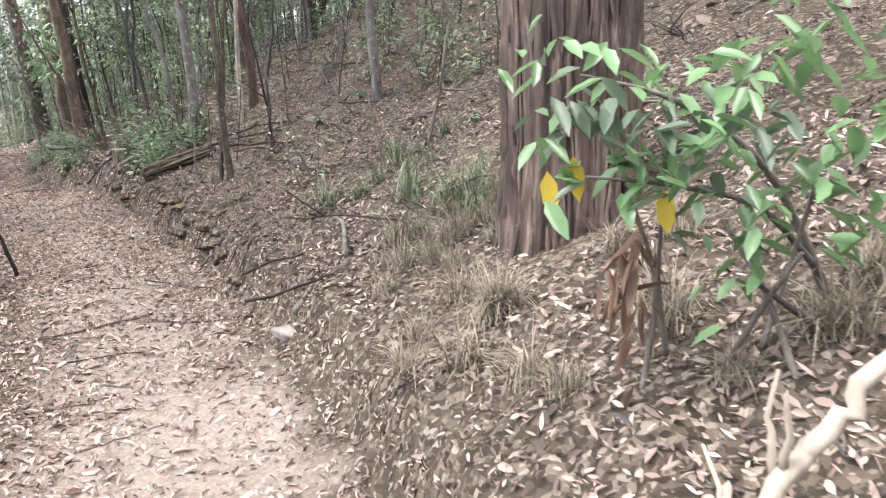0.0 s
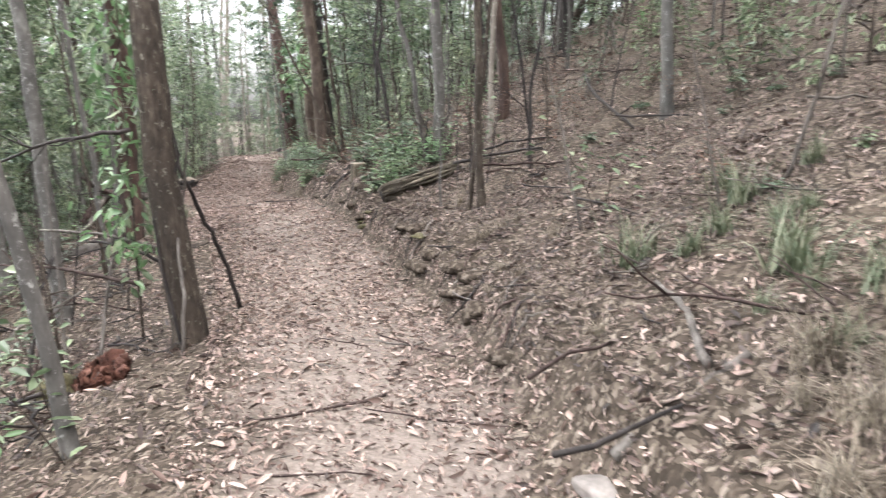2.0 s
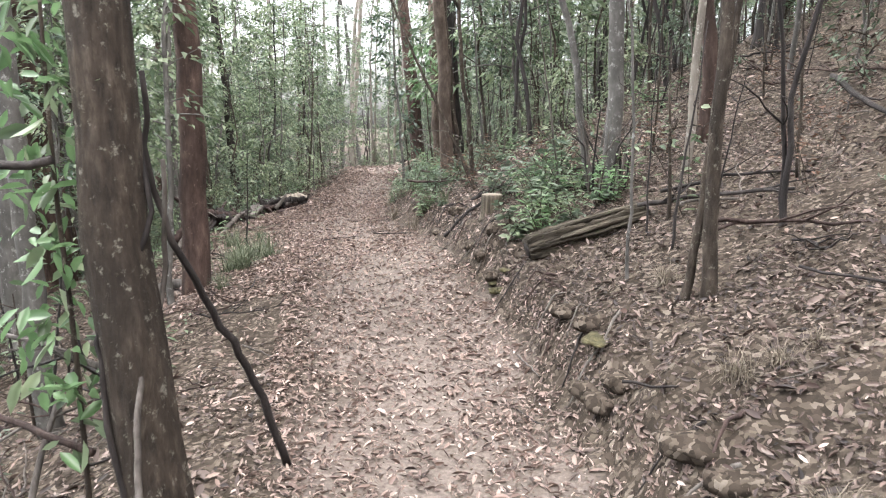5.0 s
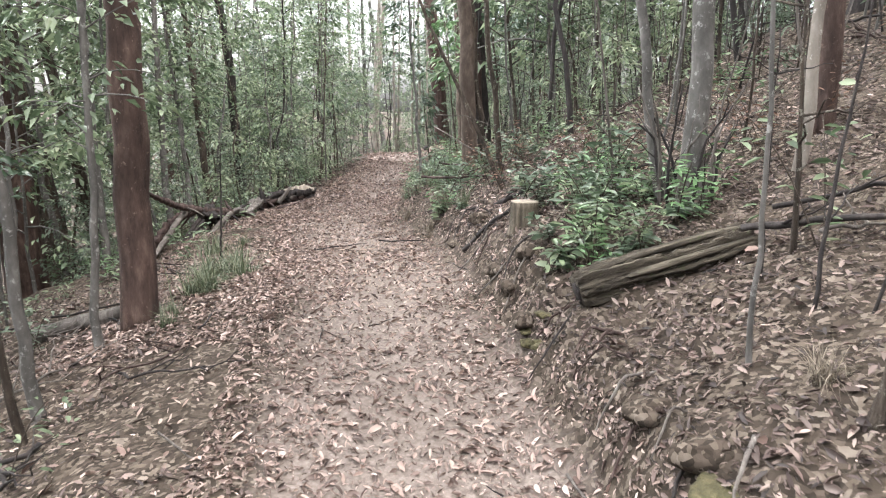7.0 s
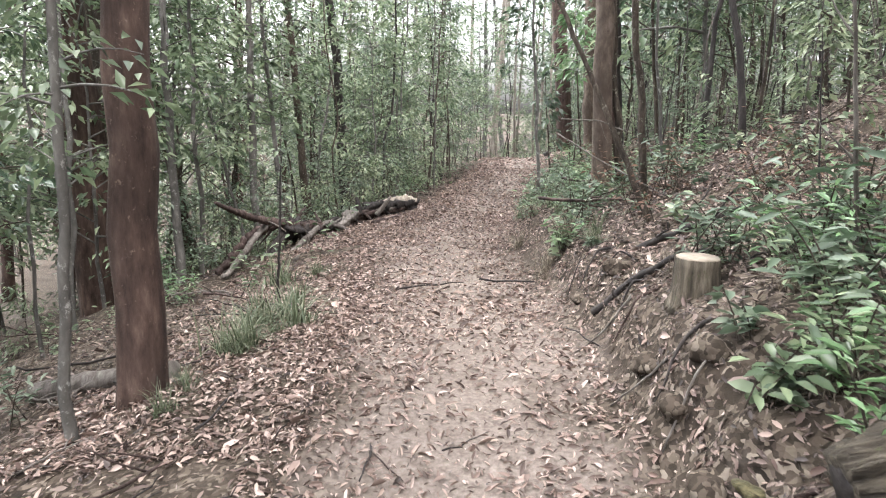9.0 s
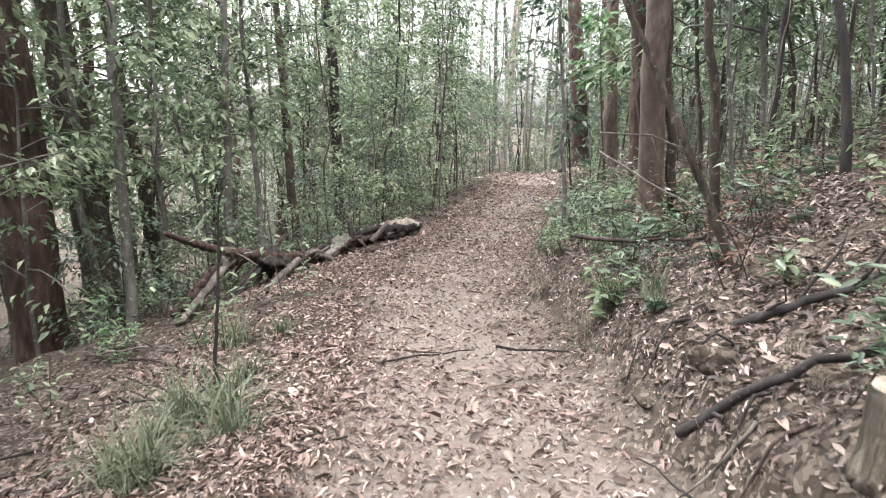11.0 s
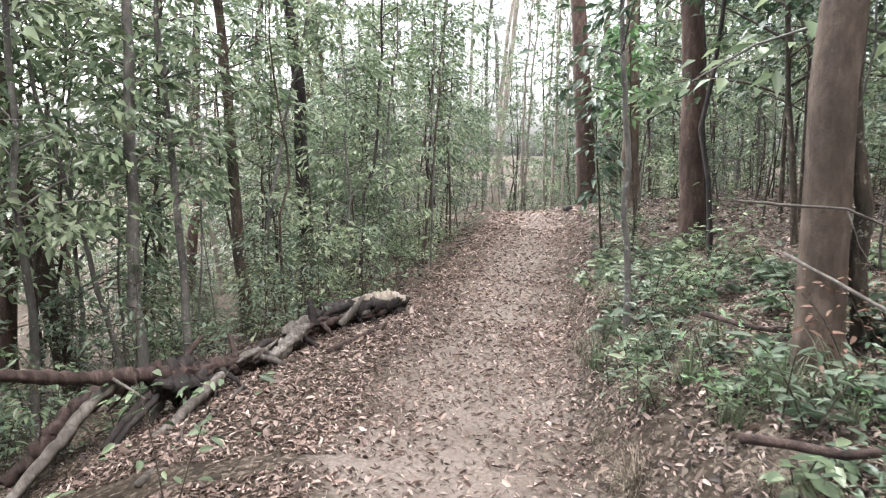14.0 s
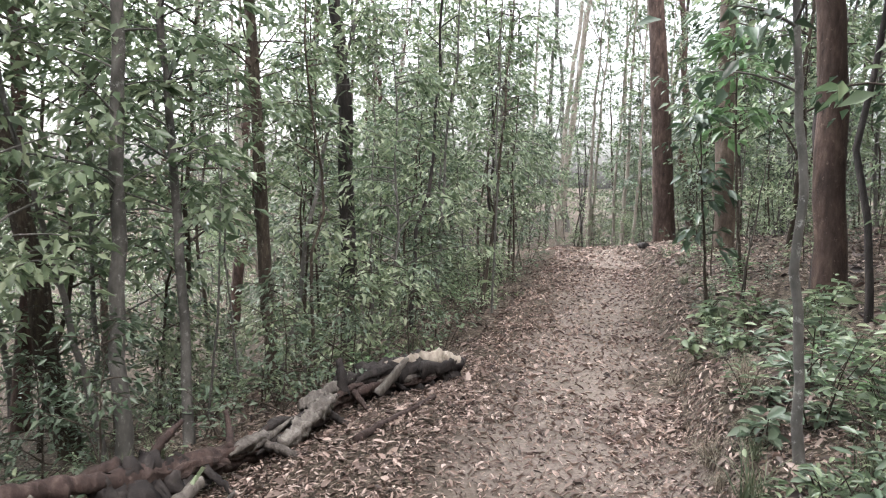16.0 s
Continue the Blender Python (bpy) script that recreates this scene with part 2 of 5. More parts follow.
LITTER = foliage("litter", [(0.0269, 0.0173, 0.0141), (0.0806, 0.0531, 0.0435), (0.1747, 0.1235, 0.1024), (0.0605, 0.0395, 0.032), (0.2688, 0.1976, 0.1664), (0.4166, 0.3212, 0.2752), (0.1142, 0.0766, 0.064), (0.215, 0.1482, 0.1229), (0.462, 0.3715, 0.33), (0.1344, 0.0963, 0.0806)], 0.12, 0.65)
# darker than LITTER: decay, plus the slopes' deeper shade put into the colour
LITTER_OLD_SHADED = foliage("litter_old", [(0.0115, 0.0077, 0.007), (0.0315, 0.0203, 0.017), (0.0735, 0.0492, 0.041), (0.021, 0.0145, 0.012), (0.1155, 0.082, 0.069), (0.1785, 0.1332, 0.113), (0.0473, 0.0299, 0.025), (0.0893, 0.056, 0.046), (0.252, 0.1978, 0.17), (0.0525, 0.0367, 0.031)], 0.1, 0.65)
LITTER_PALE = foliage("litter_pale", [(0.273, 0.2075, 0.175), (0.42, 0.3377, 0.295), (0.21, 0.1447, 0.118), (0.483, 0.3956, 0.355)], 0.12, 0.65)


# ---- mesh building ----
class Build:
    """Gathers rings and leaves into one mesh."""

    def __init__(self):
        self.v, self.f, self.n = [], [], 0

    def add(self, v, *faces):
        for f in faces:
            self.f.append(np.asarray(f, int) + self.n)
        self.v.append(np.asarray(v, float))
        self.n += len(v)

    def mesh(self, name, mat, smooth=True):
        me = bpy.data.meshes.new(name)
        v = np.concatenate(self.v)
        loops = np.concatenate([f.ravel() for f in self.f])
        total = np.concatenate([np.full(len(f), f.shape[1]) for f in self.f])
        me.vertices.add(len(v))
        me.vertices.foreach_set("co", v.ravel())
        me.loops.add(len(loops))
        me.loops.foreach_set("vertex_index", loops)
        me.polygons.add(len(total))
        me.polygons.foreach_set("loop_start", np.r_[0, np.cumsum(total)[:-1]])
        me.update(calc_edges=True)
        me.validate()
        if smooth:
            me.shade_smooth()
        me.materials.append(mat)
        return me


def part(name, build, mat, parent, label="", smooth=True):
    ob = new(name, build.mesh(name, mat, smooth))
    ob.parent = parent
    return tagged(ob, label)


def thing(name, place, label, category, group="", kind=""):
    e = new(name)
    e.empty_display_size = 0.1
    e.location = place
    return tagged(e, label, category, group, kind)


def tube(b, pts, radii, sides=8, ridges=0.0, seed=0, caps=True, lobes=5):
    """A round limb along pts; ridges: how uneven its girth is."""
    pts, radii = np.asarray(pts, float), np.asarray(radii, float)
    rng = np.random.default_rng(seed)
    tan = np.gradient(pts, axis=0)
    tan /= np.linalg.norm(tan, axis=1)[:, None] + 1e-9
    ref = np.array([1.0, 0.13, 0.07]) if abs(tan[:, 0]).mean() < 0.8 else np.array([0.1, 0.2, 1.0])
    side = np.cross(tan, ref)
    side /= np.linalg.norm(side, axis=1)[:, None]
    other = np.cross(tan, side)
    ang = np.arange(sides) / sides * 2 * np.pi
    lump = 1 + ridges * (0.6 * np.sin(lobes * ang + rng.uniform(0, 6)) + 0.4 * rng.normal(size=sides))[None] + ridges * 0.5 * rng.normal(size=(len(pts), sides))
    r = radii[:, None] * lump
    v = pts[:, None] + r[..., None] * (np.cos(ang)[None, :, None] * side[:, None] + np.sin(ang)[None, :, None] * other[:, None])
    v = v.reshape(-1, 3)
    i, j = np.meshgrid(np.arange(len(pts) - 1), np.arange(sides), indexing="ij")
    a, k = i * sides + j, i * sides + (j + 1) % sides
    quads = np.stack([a, k, k + sides, a + sides], -1).reshape(-1, 4)
    if caps:
        n, j = len(v), np.arange(sides)
        v = np.concatenate([v, pts[:1], pts[-1:]])
        last = (len(pts) - 1) * sides
        low = np.stack([(j + 1) % sides, j, np.full(sides, n)], -1)
        top = np.stack([last + j, last + (j + 1) % sides, np.full(sides, n + 1)], -1)
        b.add(v, quads, low, top)
    else:
        b.add(v, quads)


def unit(a):
    return a / (np.linalg.norm(a, axis=-1, keepdims=True) + 1e-9)


def leaves(b, at, way, face, length, width, full=True, droop=0.15, fold=0.25):
    """Many blades: at their stalk, running along way, facing face. full: six-cornered, curved and folded; otherwise four-cornered."""
    at, way = np.asarray(at, float), unit(np.asarray(way, float))
    side = unit(np.cross(way, np.asarray(face, float)))
    up = np.cross(side, way)
    L, W = np.asarray(length, float)[:, None], np.asarray(width, float)[:, None]
    n = np.arange(len(at))[:, None]
    if full:
        tip = at + L * way - droop * L * up
        rows = [at]
        for f, w in ((0.28, 0.8), (0.66, 0.78)):
            mid = at + f * L * way - droop * f * f * L * up
            rows += [mid - side * W * w * 0.5 + up * W * fold * w, mid + side * W * w * 0.5 + up * W * fold * w]
        v = np.stack(rows + [tip], 1).reshape(-1, 3)
        k = n * 6
        b.add(v, np.concatenate([k + [[0, 5, 3, 1]], k + [[0, 2, 4, 5]]]))
    else:
        mid = at + 0.45 * L * way
        v = np.stack([at, mid - side * W * 0.5 + up * W * fold, at + L * way - droop * L * up, mid + side * W * 0.5 + up * W * fold], 1).reshape(-1, 3)
        k = n * 4
        b.add(v, np.concatenate([k + [[0, 2, 1]], k + [[0, 3, 2]]]))


def spray(b, centre, spread, count, size, rng, full=False, ratio=0.4, hang=0.5):
    """A clump of leaves about a twig."""
    p = np.asarray(centre) + rng.normal(size=(count, 3)) * np.asarray(spread)
    way = rng.normal(size=(count, 3)) + np.array([0, 0, -hang])
    face = rng.normal(size=(count, 3)) * 0.6 + np.array([0, 0, 1.0])
    L = size * rng.uniform(0.6, 1.3, count)
    leaves(b, p, way, face, L, L * ratio, full)


def axis_points(base, lean, height, n, wob, rng):
    h = np.linspace(0, 1, n)
    drift = np.cumsum(rng.normal(size=(n, 2)), axis=0) * wob * min(1.0, height / 9)
    drift -= drift[:1]
    return np.stack([base[0] + lean[0] * height * h + drift[:, 0], base[1] + lean[1] * height * h + drift[:, 1], base[2] + height * h], 1)


# ---- ground ----
def grid_line(lo, hi, step, reach):
    mid = np.arange(lo, hi + 1e-6, step)
    out, d = [], step
    while (out[-1] if out else 0) < reach:
        d *= 1.35
        out.append((out[-1] if out else 0) + d)
    out = np.array(out)
    return np.r_[lo - out[::-1], mid, hi + out]


def build_ground():
    xs, ys = grid_line(-17, 4, 0.085, 400), grid_line(0.5, 27, 0.085, 400)
    X, Y = np.meshgrid(xs, ys, indexing="ij")
    Z = ground_z(X, Y)
    b = Build()
    n = len(ys)
    i, j = np.meshgrid(np.arange(len(xs) - 1), np.arange(n - 1), indexing="ij")
    a = i * n + j
    b.add(np.stack([X, Y, Z], -1).reshape(-1, 3), np.stack([a, a + n, a + n + 1, a + 1], -1).reshape(-1, 4))
    me = b.mesh("ground", SOIL)
    s, u = track_place(X.ravel(), Y.ravel())
    tread = np.interp(np.abs(u + 0.08), (0.15, 0.55, 1.1), (0.62, 0.5, 0.0))
    layer = me.attributes.new("trodden", "FLOAT", "POINT")
    layer.data.foreach_set("value", tread)
    ob = new("ground", me)
    return tagged(ob, "brown earth track and leaf-covered forest floor on a hillside", "ground", kind="structure")


ground = build_ground()


def scatter(n, s0, s1, u0, u1, rng):
    s, u = rng.uniform(s0, s1, n), rng.uniform(u0, u1, n)
    xy = np.array([spot(a, c) for a, c in zip(s, u)])
    return xy[:, 0], xy[:, 1], s, u


def lie(b, x, y, length, width, rng, lift=0.016, tilt=0.5):
    """Dead leaves lying on the ground at x, y."""
    z = ground_z(x, y)
    e = 0.05
    nx, ny = -(ground_z(x + e, y) - z) / e, -(ground_z(x, y + e) - z) / e
    up = unit(np.stack([nx, ny, np.ones_like(nx)], 1) + rng.normal(size=(len(x), 3)) * tilt)
    a = rng.uniform(0, 2 * np.pi, len(x))
    way = np.stack([np.cos(a), np.sin(a), np.zeros_like(a)], 1)
    way -= (way * up).sum(1, keepdims=True) * up
    at = np.stack([x, y, z + lift * rng.uniform(0.3, 1.6, len(x))], 1) - way * length[:, None] * 0.5
    leaves(b, at, way, up, length, width, True, rng.uniform(-0.3, 0.35), 0.3)


def build_litter(name, mat, label, seed, beds):
    rng = np.random.default_rng(seed)
    b = Build()
    for n, s0, s1, u0, u1, size in beds:
        x, y, s, u = scatter(n, s0, s1, u0, u1, rng)
        keep = rng.uniform(size=n) < np.interp(np.abs(u + 0.05), (0, 0.35, 0.8), (0.42, 0.75, 1.0)) * np.interp(s, (9, 15), (0.6, 1.0)) * np.interp(ripple(x * 0.7, y * 0.7), (-0.4, 0.3), (0.55, 1.0))
        x, y = x[keep], y[keep]
        L = rng.lognormal(-2.8, 0.42, len(x)).clip(0.022, 0.18) * size
        lie(b, x, y, L, L * rng.uniform(0.22, 0.5, len(x)), rng)
    tagged(new(name, b.mesh(name, mat, False)), label, "fallen leaves", kind="stuff")


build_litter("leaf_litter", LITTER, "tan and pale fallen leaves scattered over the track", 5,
             ((38000, 8, 16, -1.0, 0.85, 0.52), (46000, 16, 27, -1.0, 0.85, 0.52), (20000, 26, 36, -1.3, 1.0, 0.75), (9000, 35, 44, -1.3, 1.6, 1.1), (30000, 18.5, 28, -2.4, -0.8, 0.58), (12000, 19.5, 25.5, 0.85, 2.6, 0.55), (11000, 8.6, 12.8, 0.9, 3.2, 0.5)))
build_litter("old_leaf_litter", LITTER_OLD_SHADED, "brown decaying fallen leaves covering the slopes, darkened for shade", 6,
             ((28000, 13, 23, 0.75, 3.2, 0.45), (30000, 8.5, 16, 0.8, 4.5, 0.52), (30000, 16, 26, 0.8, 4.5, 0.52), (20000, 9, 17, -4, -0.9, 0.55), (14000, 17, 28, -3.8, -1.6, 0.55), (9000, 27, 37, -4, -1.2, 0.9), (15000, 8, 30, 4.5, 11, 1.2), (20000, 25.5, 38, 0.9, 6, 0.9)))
build_litter("pale_leaf_litter", LITTER, "pale newer leaves among the decaying ones on the slopes", 7,
             ((5500, 8.5, 27, 0.8, 4.5, 0.6), (9000, 9, 28, -2.6, -0.9, 0.6), (3000, 26, 37, 0.9, 5, 0.8)))


# ---- trees ----
def boughs(b, twigs, axis, low, high, reach, count, per, size, rng, ratio=0.42):
    """Leafy sprays on thin side branches, flattish and drooping at the tip, from the share low to the share high of the stem."""
    for _ in range(count):
        f = rng.uniform(low, high)
        i = f * (len(axis) - 1)
        p = axis[int(i)] * (1 - i % 1) + axis[min(int(i) + 1, len(axis) - 1)] * (i % 1)
        a = rng.uniform(0, 2 * np.pi)
        r = reach * rng.uniform(0.35, 1.0) * (1.1 - 0.55 * f)
        out, side = np.array([math.cos(a), math.sin(a), 0]), np.array([-math.sin(a), math.cos(a), 0])
        climb, sag = rng.uniform(0.15, 0.8), rng.uniform(0.1, 0.45)
        q = np.linspace(0, 1, 5)[:, None]
        tube(twigs, p + out * r * q + np.array([[0, 0, 1.0]]) * r * (climb * q - sag * q * q), np.linspace(0.005 + 0.006 * r, 0.002, 5), 4, 0, caps=False)
        t = 0.25 + 0.8 * rng.beta(1.6, 1.1, per)[:, None]
        w = rng.normal(size=(per, 1)) * (0.05 + 0.2 * r * np.minimum(1, 1.25 - 0.8 * t))
        at = p + out * r * t + side * w + np.array([[0, 0, 1.0]]) * (r * (climb * t - sag * t * t) - 0.3 * np.abs(w) + rng.normal(size=(per, 1)) * 0.045)
        way = out * 0.7 + side * np.sign(w) * rng.uniform(0.2, 1.1, (per, 1)) + np.array([0, 0, -0.35]) + rng.normal(size=(per, 3)) * 0.3
        L = size * rng.uniform(0.6, 1.3, per)
        leaves(b, at, way, rng.normal(size=(per, 3)) * 0.4 + np.array([0, 0, 1.0]), L, L * ratio, False, 0.2, 0.16)


def tree(name, base, top, dia, height, mat, label, category="tree", group="", crown=None, flare=1.35, sides=14, ridges=0.05, wob=0.02, seed=1,
         limbs=3, leaf=LEAF_MID, fork=0.5, lobes=5, strips=0):
    """A tree whose stem stands at base, leans towards top and goes on to the height; crown: (low, high, reach, clumps, per clump, leaf size)."""
    rng = np.random.default_rng(seed)
    x, y = base[0], base[1]
    z = gz(x, y)
    rise = max(top[2] - base[2], 0.5)
    lean = ((top[0] - base[0]) / rise, (top[1] - base[1]) / rise)
    home = thing(name, (x, y, z), label, category, group)
    n = 30
    ax = axis_points((0, 0, -0.12 - 0.6 * dia), lean, height, n, wob, rng)
    h = np.linspace(0, 1, n)
    r = dia / 2 * (1 - 0.75 * h) * (1 + (flare - 1) * np.exp(-h * height / 0.18))
    b = Build()
    tube(b, ax, r, sides, ridges, seed, True, lobes)
    part("trunk", b, mat, home)
    if strips:
        sb = Build()
        for k in range(strips):
            h0, a0, ln = rng.uniform(0, 3.2), rng.uniform(0, 6.28), rng.uniform(0.25, 0.9)
            hh = np.linspace(h0, h0 + ln, 7)
            aa = a0 + np.cumsum(rng.normal(size=7)) * 0.025 + rng.normal() * 0.05 * (hh - h0)
            rr = np.interp(hh, h * height, r) * (1 + rng.uniform(-0.03, 0.035, 7))
            cx, cy = np.interp(hh, h * height, ax[:, 0]), np.interp(hh, h * height, ax[:, 1])
            w = rng.uniform(0.008, 0.022)
            tube(sb, np.stack([cx + rr * np.cos(aa), cy + rr * np.sin(aa), ax[0, 2] + hh], 1), w * np.array([0.3, 0.8, 1, 1, 0.9, 0.7, 0.2]), 6, 0.25, k)
        tagged(part("loose_bark", sb, mat, home, "loose stringy strips of bark"), kind="stuff")
    for k in range(limbs):
        i = int(n * rng.uniform(fork, 0.9))
        a, ln = rng.uniform(0, 6.28), height * rng.uniform(0.12, 0.28)
        q = np.linspace(0, 1, 6)[:, None]
        way = np.array([math.cos(a) * 0.7, math.sin(a) * 0.7, 0.8])
        lb = Build()
        tube(lb, ax[i] + q * way * ln + np.array([[0, 0, 1]]) * q * q * ln * 0.3 + rng.normal(size=(6, 3)) * 0.02 * q * ln, r[i] * np.linspace(0.7, 0.15, 6), 6, 0.05, k)
        part("limb", lb, mat, home)
    if crown:
        low, high, reach, clumps, per, size = crown
        cb, tw = Build(), Build()
        boughs(cb, tw, ax, low, high, reach, int(clumps * 1.2), per, size, rng)
        tagged(part("crown", cb, leaf, home, smooth=False), kind="stuff")
        tagged(part("branchwork", tw, mat, home), kind="stuff")
    return home


HIGH = (0.5, 1.0, 2.0, 26, 24, 0.15)
# large tree with stringy bark on the bank beside the track
tree("stringybark_tree", (0.87, 4.64, 0.7), (0.94, 4.64, 1.8), 0.74, 13, BARK_SHAGGY, "huge old tree trunk with shaggy brown stringy bark on the bank", crown=(0.6, 1, 3, 36, 24, 0.17),
     flare=1.3, sides=120, ridges=0.06, seed=3, lobes=23, strips=420)
tree("tree", (-3.93, 6.18, -.2), (-4.0, 6.1, 2.04), 0.235, 11, BARK_BROWN, "brown trunk spotted with pale lichen at the edge of the track", crown=HIGH, sides=24, ridges=0.04, seed=4)
tree("tree", (-7.4, 9.02, -.2), (-7.4, 9.05, 2.1), 0.27, 12, BARK_RED, "smooth reddish-brown trunk with dark stains beside the track", crown=HIGH, sides=24, ridges=0.03, seed=5, flare=1.25)
tree("tree", (-6.0, 6.85, -.5), (-6.05, 6.85, 2.4), 0.14, 11, BARK_GREY, "straight grey-green trunk standing in the thicket", crown=HIGH, seed=7)
tree("tree", (-8.0, 7.7, -.8), (-8.1, 7.7, 2.0), 0.25, 11, BARK_GREY, "grey trunk down the slope among saplings", crown=HIGH, seed=8)
tree("tree", (-8.7, 8.0, -.8), (-8.75, 8.0, 2.0), 0.18, 11, BARK_GREY, "grey trunk standing close to its neighbour down the slope", crown=HIGH, seed=18)
tree("tree", (-10.6, 8.1, -1), (-11.0, 7.9, 2.0), 0.55, 10, BARK_TORN, "thick trunk with torn pinkish-brown bark down the slope", crown=HIGH, sides=24, ridges=0.07, seed=9)
tree("sapling", (-3.33, 4.73, -.27), (-3.46, 4.56, 1.9), 0.085, 6, BARK_GREY, "thin grey young tree leaning over the track edge", crown=(0.6, 1, 1.0, 25, 26, 0.1), seed=10, limbs=2, wob=0.012)
tree("sapling", (-2.55, 8.62, .5), (-2.62, 8.6, 2.3), 0.078, 8, BARK_BROWN, "thin brown young tree on the bank", crown=HIGH, seed=11, limbs=2)
tree("sapling", (-2.70, 8.62, .5), (-2.56, 8.65, 1.7), 0.05, 4, BARK_BROWN, "crooked thin stem crossing its neighbour on the bank", seed=12, limbs=1, wob=0.02)
tree("tree", (-3.88, 10.8, .85), (-3.95, 10.75, 2.75), 0.145, 10, BARK_GREY, "grey trunk with twiggy stems about its foot above the log", crown=HIGH, seed=13, flare=1.6, ridges=0.1)
tree("sapling", (-4.05, 10.98, .85), (-4.3, 10.9, 2.13), 0.075, 6, BARK_GREY, "thin grey stem leaning away from the grey trunk", seed=14, limbs=2)
tree("tree", (-3.3, 11.13, 1.1), (-3.27, 11.13, 2.08), 0.075, 8, BARK_PALE, "thin pale trunk blotched with white on the slope", crown=HIGH, seed=15)
tree("tree", (-3.24, 11.6, 1.3), (-3.3, 11.58, 2.1), 0.15, 10, BARK_RED, "reddish-brown trunk behind the pale one on the slope", crown=HIGH, seed=16)
tree("sapling", (-2.31, 9.5, .82), (-2.15, 9.55, 2.3), 0.04, 4.5, BARK_DARK, "dark crooked sapling stem on the slope", seed=17, limbs=2, wob=0.03)
tree("tree", (-3.4, 15.7, 2.6), (-3.37, 15.7, 3.4), 0.36, 11, BARK_DARK, "dark many-stemmed tree high on the slope", crown=HIGH, seed=19, ridges=0.1)
tree("tree", (-3.7, 16.1, 2.6), (-3.2, 16.0, 3.4), 0.16, 9, BARK_BROWN, "brown stem beside the dark tree high on the slope", seed=20)
tree("tree", (-0.97, 9.93, 1.4), (-0.99, 9.93, 2.7), 0.13, 9, BARK_GREY, "pale grey trunk on the open slope", crown=HIGH, seed=21)
tree("sapling", (-6.59, 7.92, -.31), (-6.66, 7.8, 1.97), 0.07, 6, BARK_GREY, "thin grey sapling bending out from the track edge", crown=(0.5, 1, 0.9, 26, 24, 0.09), seed=22, limbs=2, wob=0.02)
tree("sapling", (-7.22, 8.62, -.23), (-7.18, 8.72, 2.1), 0.06, 6, BARK_GREY, "slender grey-green sapling against the reddish trunk", crown=(0.22, 0.9, 0.6, 30, 18, 0.1), seed=23, limbs=2)
tree("sapling", (-6.41, 7.74, -.33), (-6.44, 7.7, 0.31), 0.05, 3, BARK_BROWN, "short brown stem at the track edge", seed=24, limbs=1)
tree("sapling", (-3.1, 9.02, .43), (-3.18, 9.0, 1.82), 0.022, 4, BARK_GREY, "twig-thin sapling on the bank beside the log", crown=(0.5, 1, 0.5, 14, 10, 0.07), seed=25, limbs=1)
tree("tree", (-13.3, 10.76, -1.6), (-13.4, 10.6, 3), 0.58, 13, BARK_RED, "thick dark reddish-brown trunk down the slope", crown=HIGH, sides=24, seed=26)
tree("tree", (-15.1, 12.1, -1.7), (-15.2, 11.9, 1.8), 0.55, 13, BARK_BROWN, "thick grey-brown trunk wrapped in leaves down the slope", crown=(0.1, 1, 1.2, 90, 26, 0.12), sides=24, seed=27)
tree("sapling", (-12.2, 11.4, -.9), (-12.2, 11.4, 2), 0.12, 8, BARK_GREY, "grey sapling trunk down the slope", crown=(0.3, 1, 1.2, 40, 24, 0.13), seed=28)
tree("sapling", (-8.25, 10.43, -.15), (-8.24, 10.46, .69), 0.028, 1.4, BARK_DARK, "thin dark upright stick of a seedling at the track edge", crown=(0.4, 1, 0.15, 8, 5, 0.06), seed=29, limbs=0)
tree("tree", (-15.7, 16.75, -1), (-15.95, 16.5, 3.3), 0.24, 12, BARK_DARK, "slim dark trunk blackened at the foot behind the fallen log", crown=HIGH, seed=30)
tree("tree", (-7.62, 14.05, .7), (-7.75, 13.97, 2.47), 0.215, 11, BARK_SMOOTH, "straight brown trunk with smooth patchy bark on the bank", crown=HIGH, sides=24, seed=31, ridges=0.03)
tree("sapling", (-7.48, 14.15, .73), (-7.6, 14.12, 2.12), 0.085, 8, BARK_BROWN, "thin brown stem next to the straight trunk", crown=HIGH, seed=32)
tree("sapling", (-6.2, 12.52, .6), (-6.84, 12.33, 2.0), 0.05, 4, BARK_BROWN, "thin brown stem leaning out over the bank", seed=33, limbs=2, wob=0.02)
tree("sapling", (-6.8, 13.3, .66), (-6.96, 13.25, 2.22), 0.075, 6, BARK_BROWN, "crooked brown stem on the bank", seed=34, limbs=3, wob=0.035, fork=0.2)
tree("tree", (-10.6, 19.2, .6), (-10.8, 19.1, 3.6), 0.28, 11, BARK_DARK, "dark trunk behind the bushes on the bank", crown=HIGH, seed=35)
tree("tree", (-17.7, 27.8, .7), (-18.05, 27.6, 5.28), 0.6, 15, BARK_RED, "tall dark red trunk where the track bends", crown=HIGH, seed=36, sides=20)
tree("tree", (-13.72, 23.18, .9), (-13.85, 23.11, 4.7), 0.36, 13, BARK_SMOOTH, "tall brown trunk on the bank near the bend", crown=HIGH, seed=37)
tree("tree", (-10.25, 18.4, .75), (-10.45, 18.35, 3.3), 0.3, 12, BARK_RED, "brown trunk with peeling bark on the bank", crown=HIGH, seed=38, sides=20)
tree("sapling", (-9.05, 14.85, .29), (-9.2, 14.8, 2.35), 0.05, 5, BARK_GREY, "pale slender sapling with a bend in its stem", crown=(0.35, 0.9, 0.8, 30, 14, 0.11), seed=39, wob=0.02, leaf=LEAF_DARK)
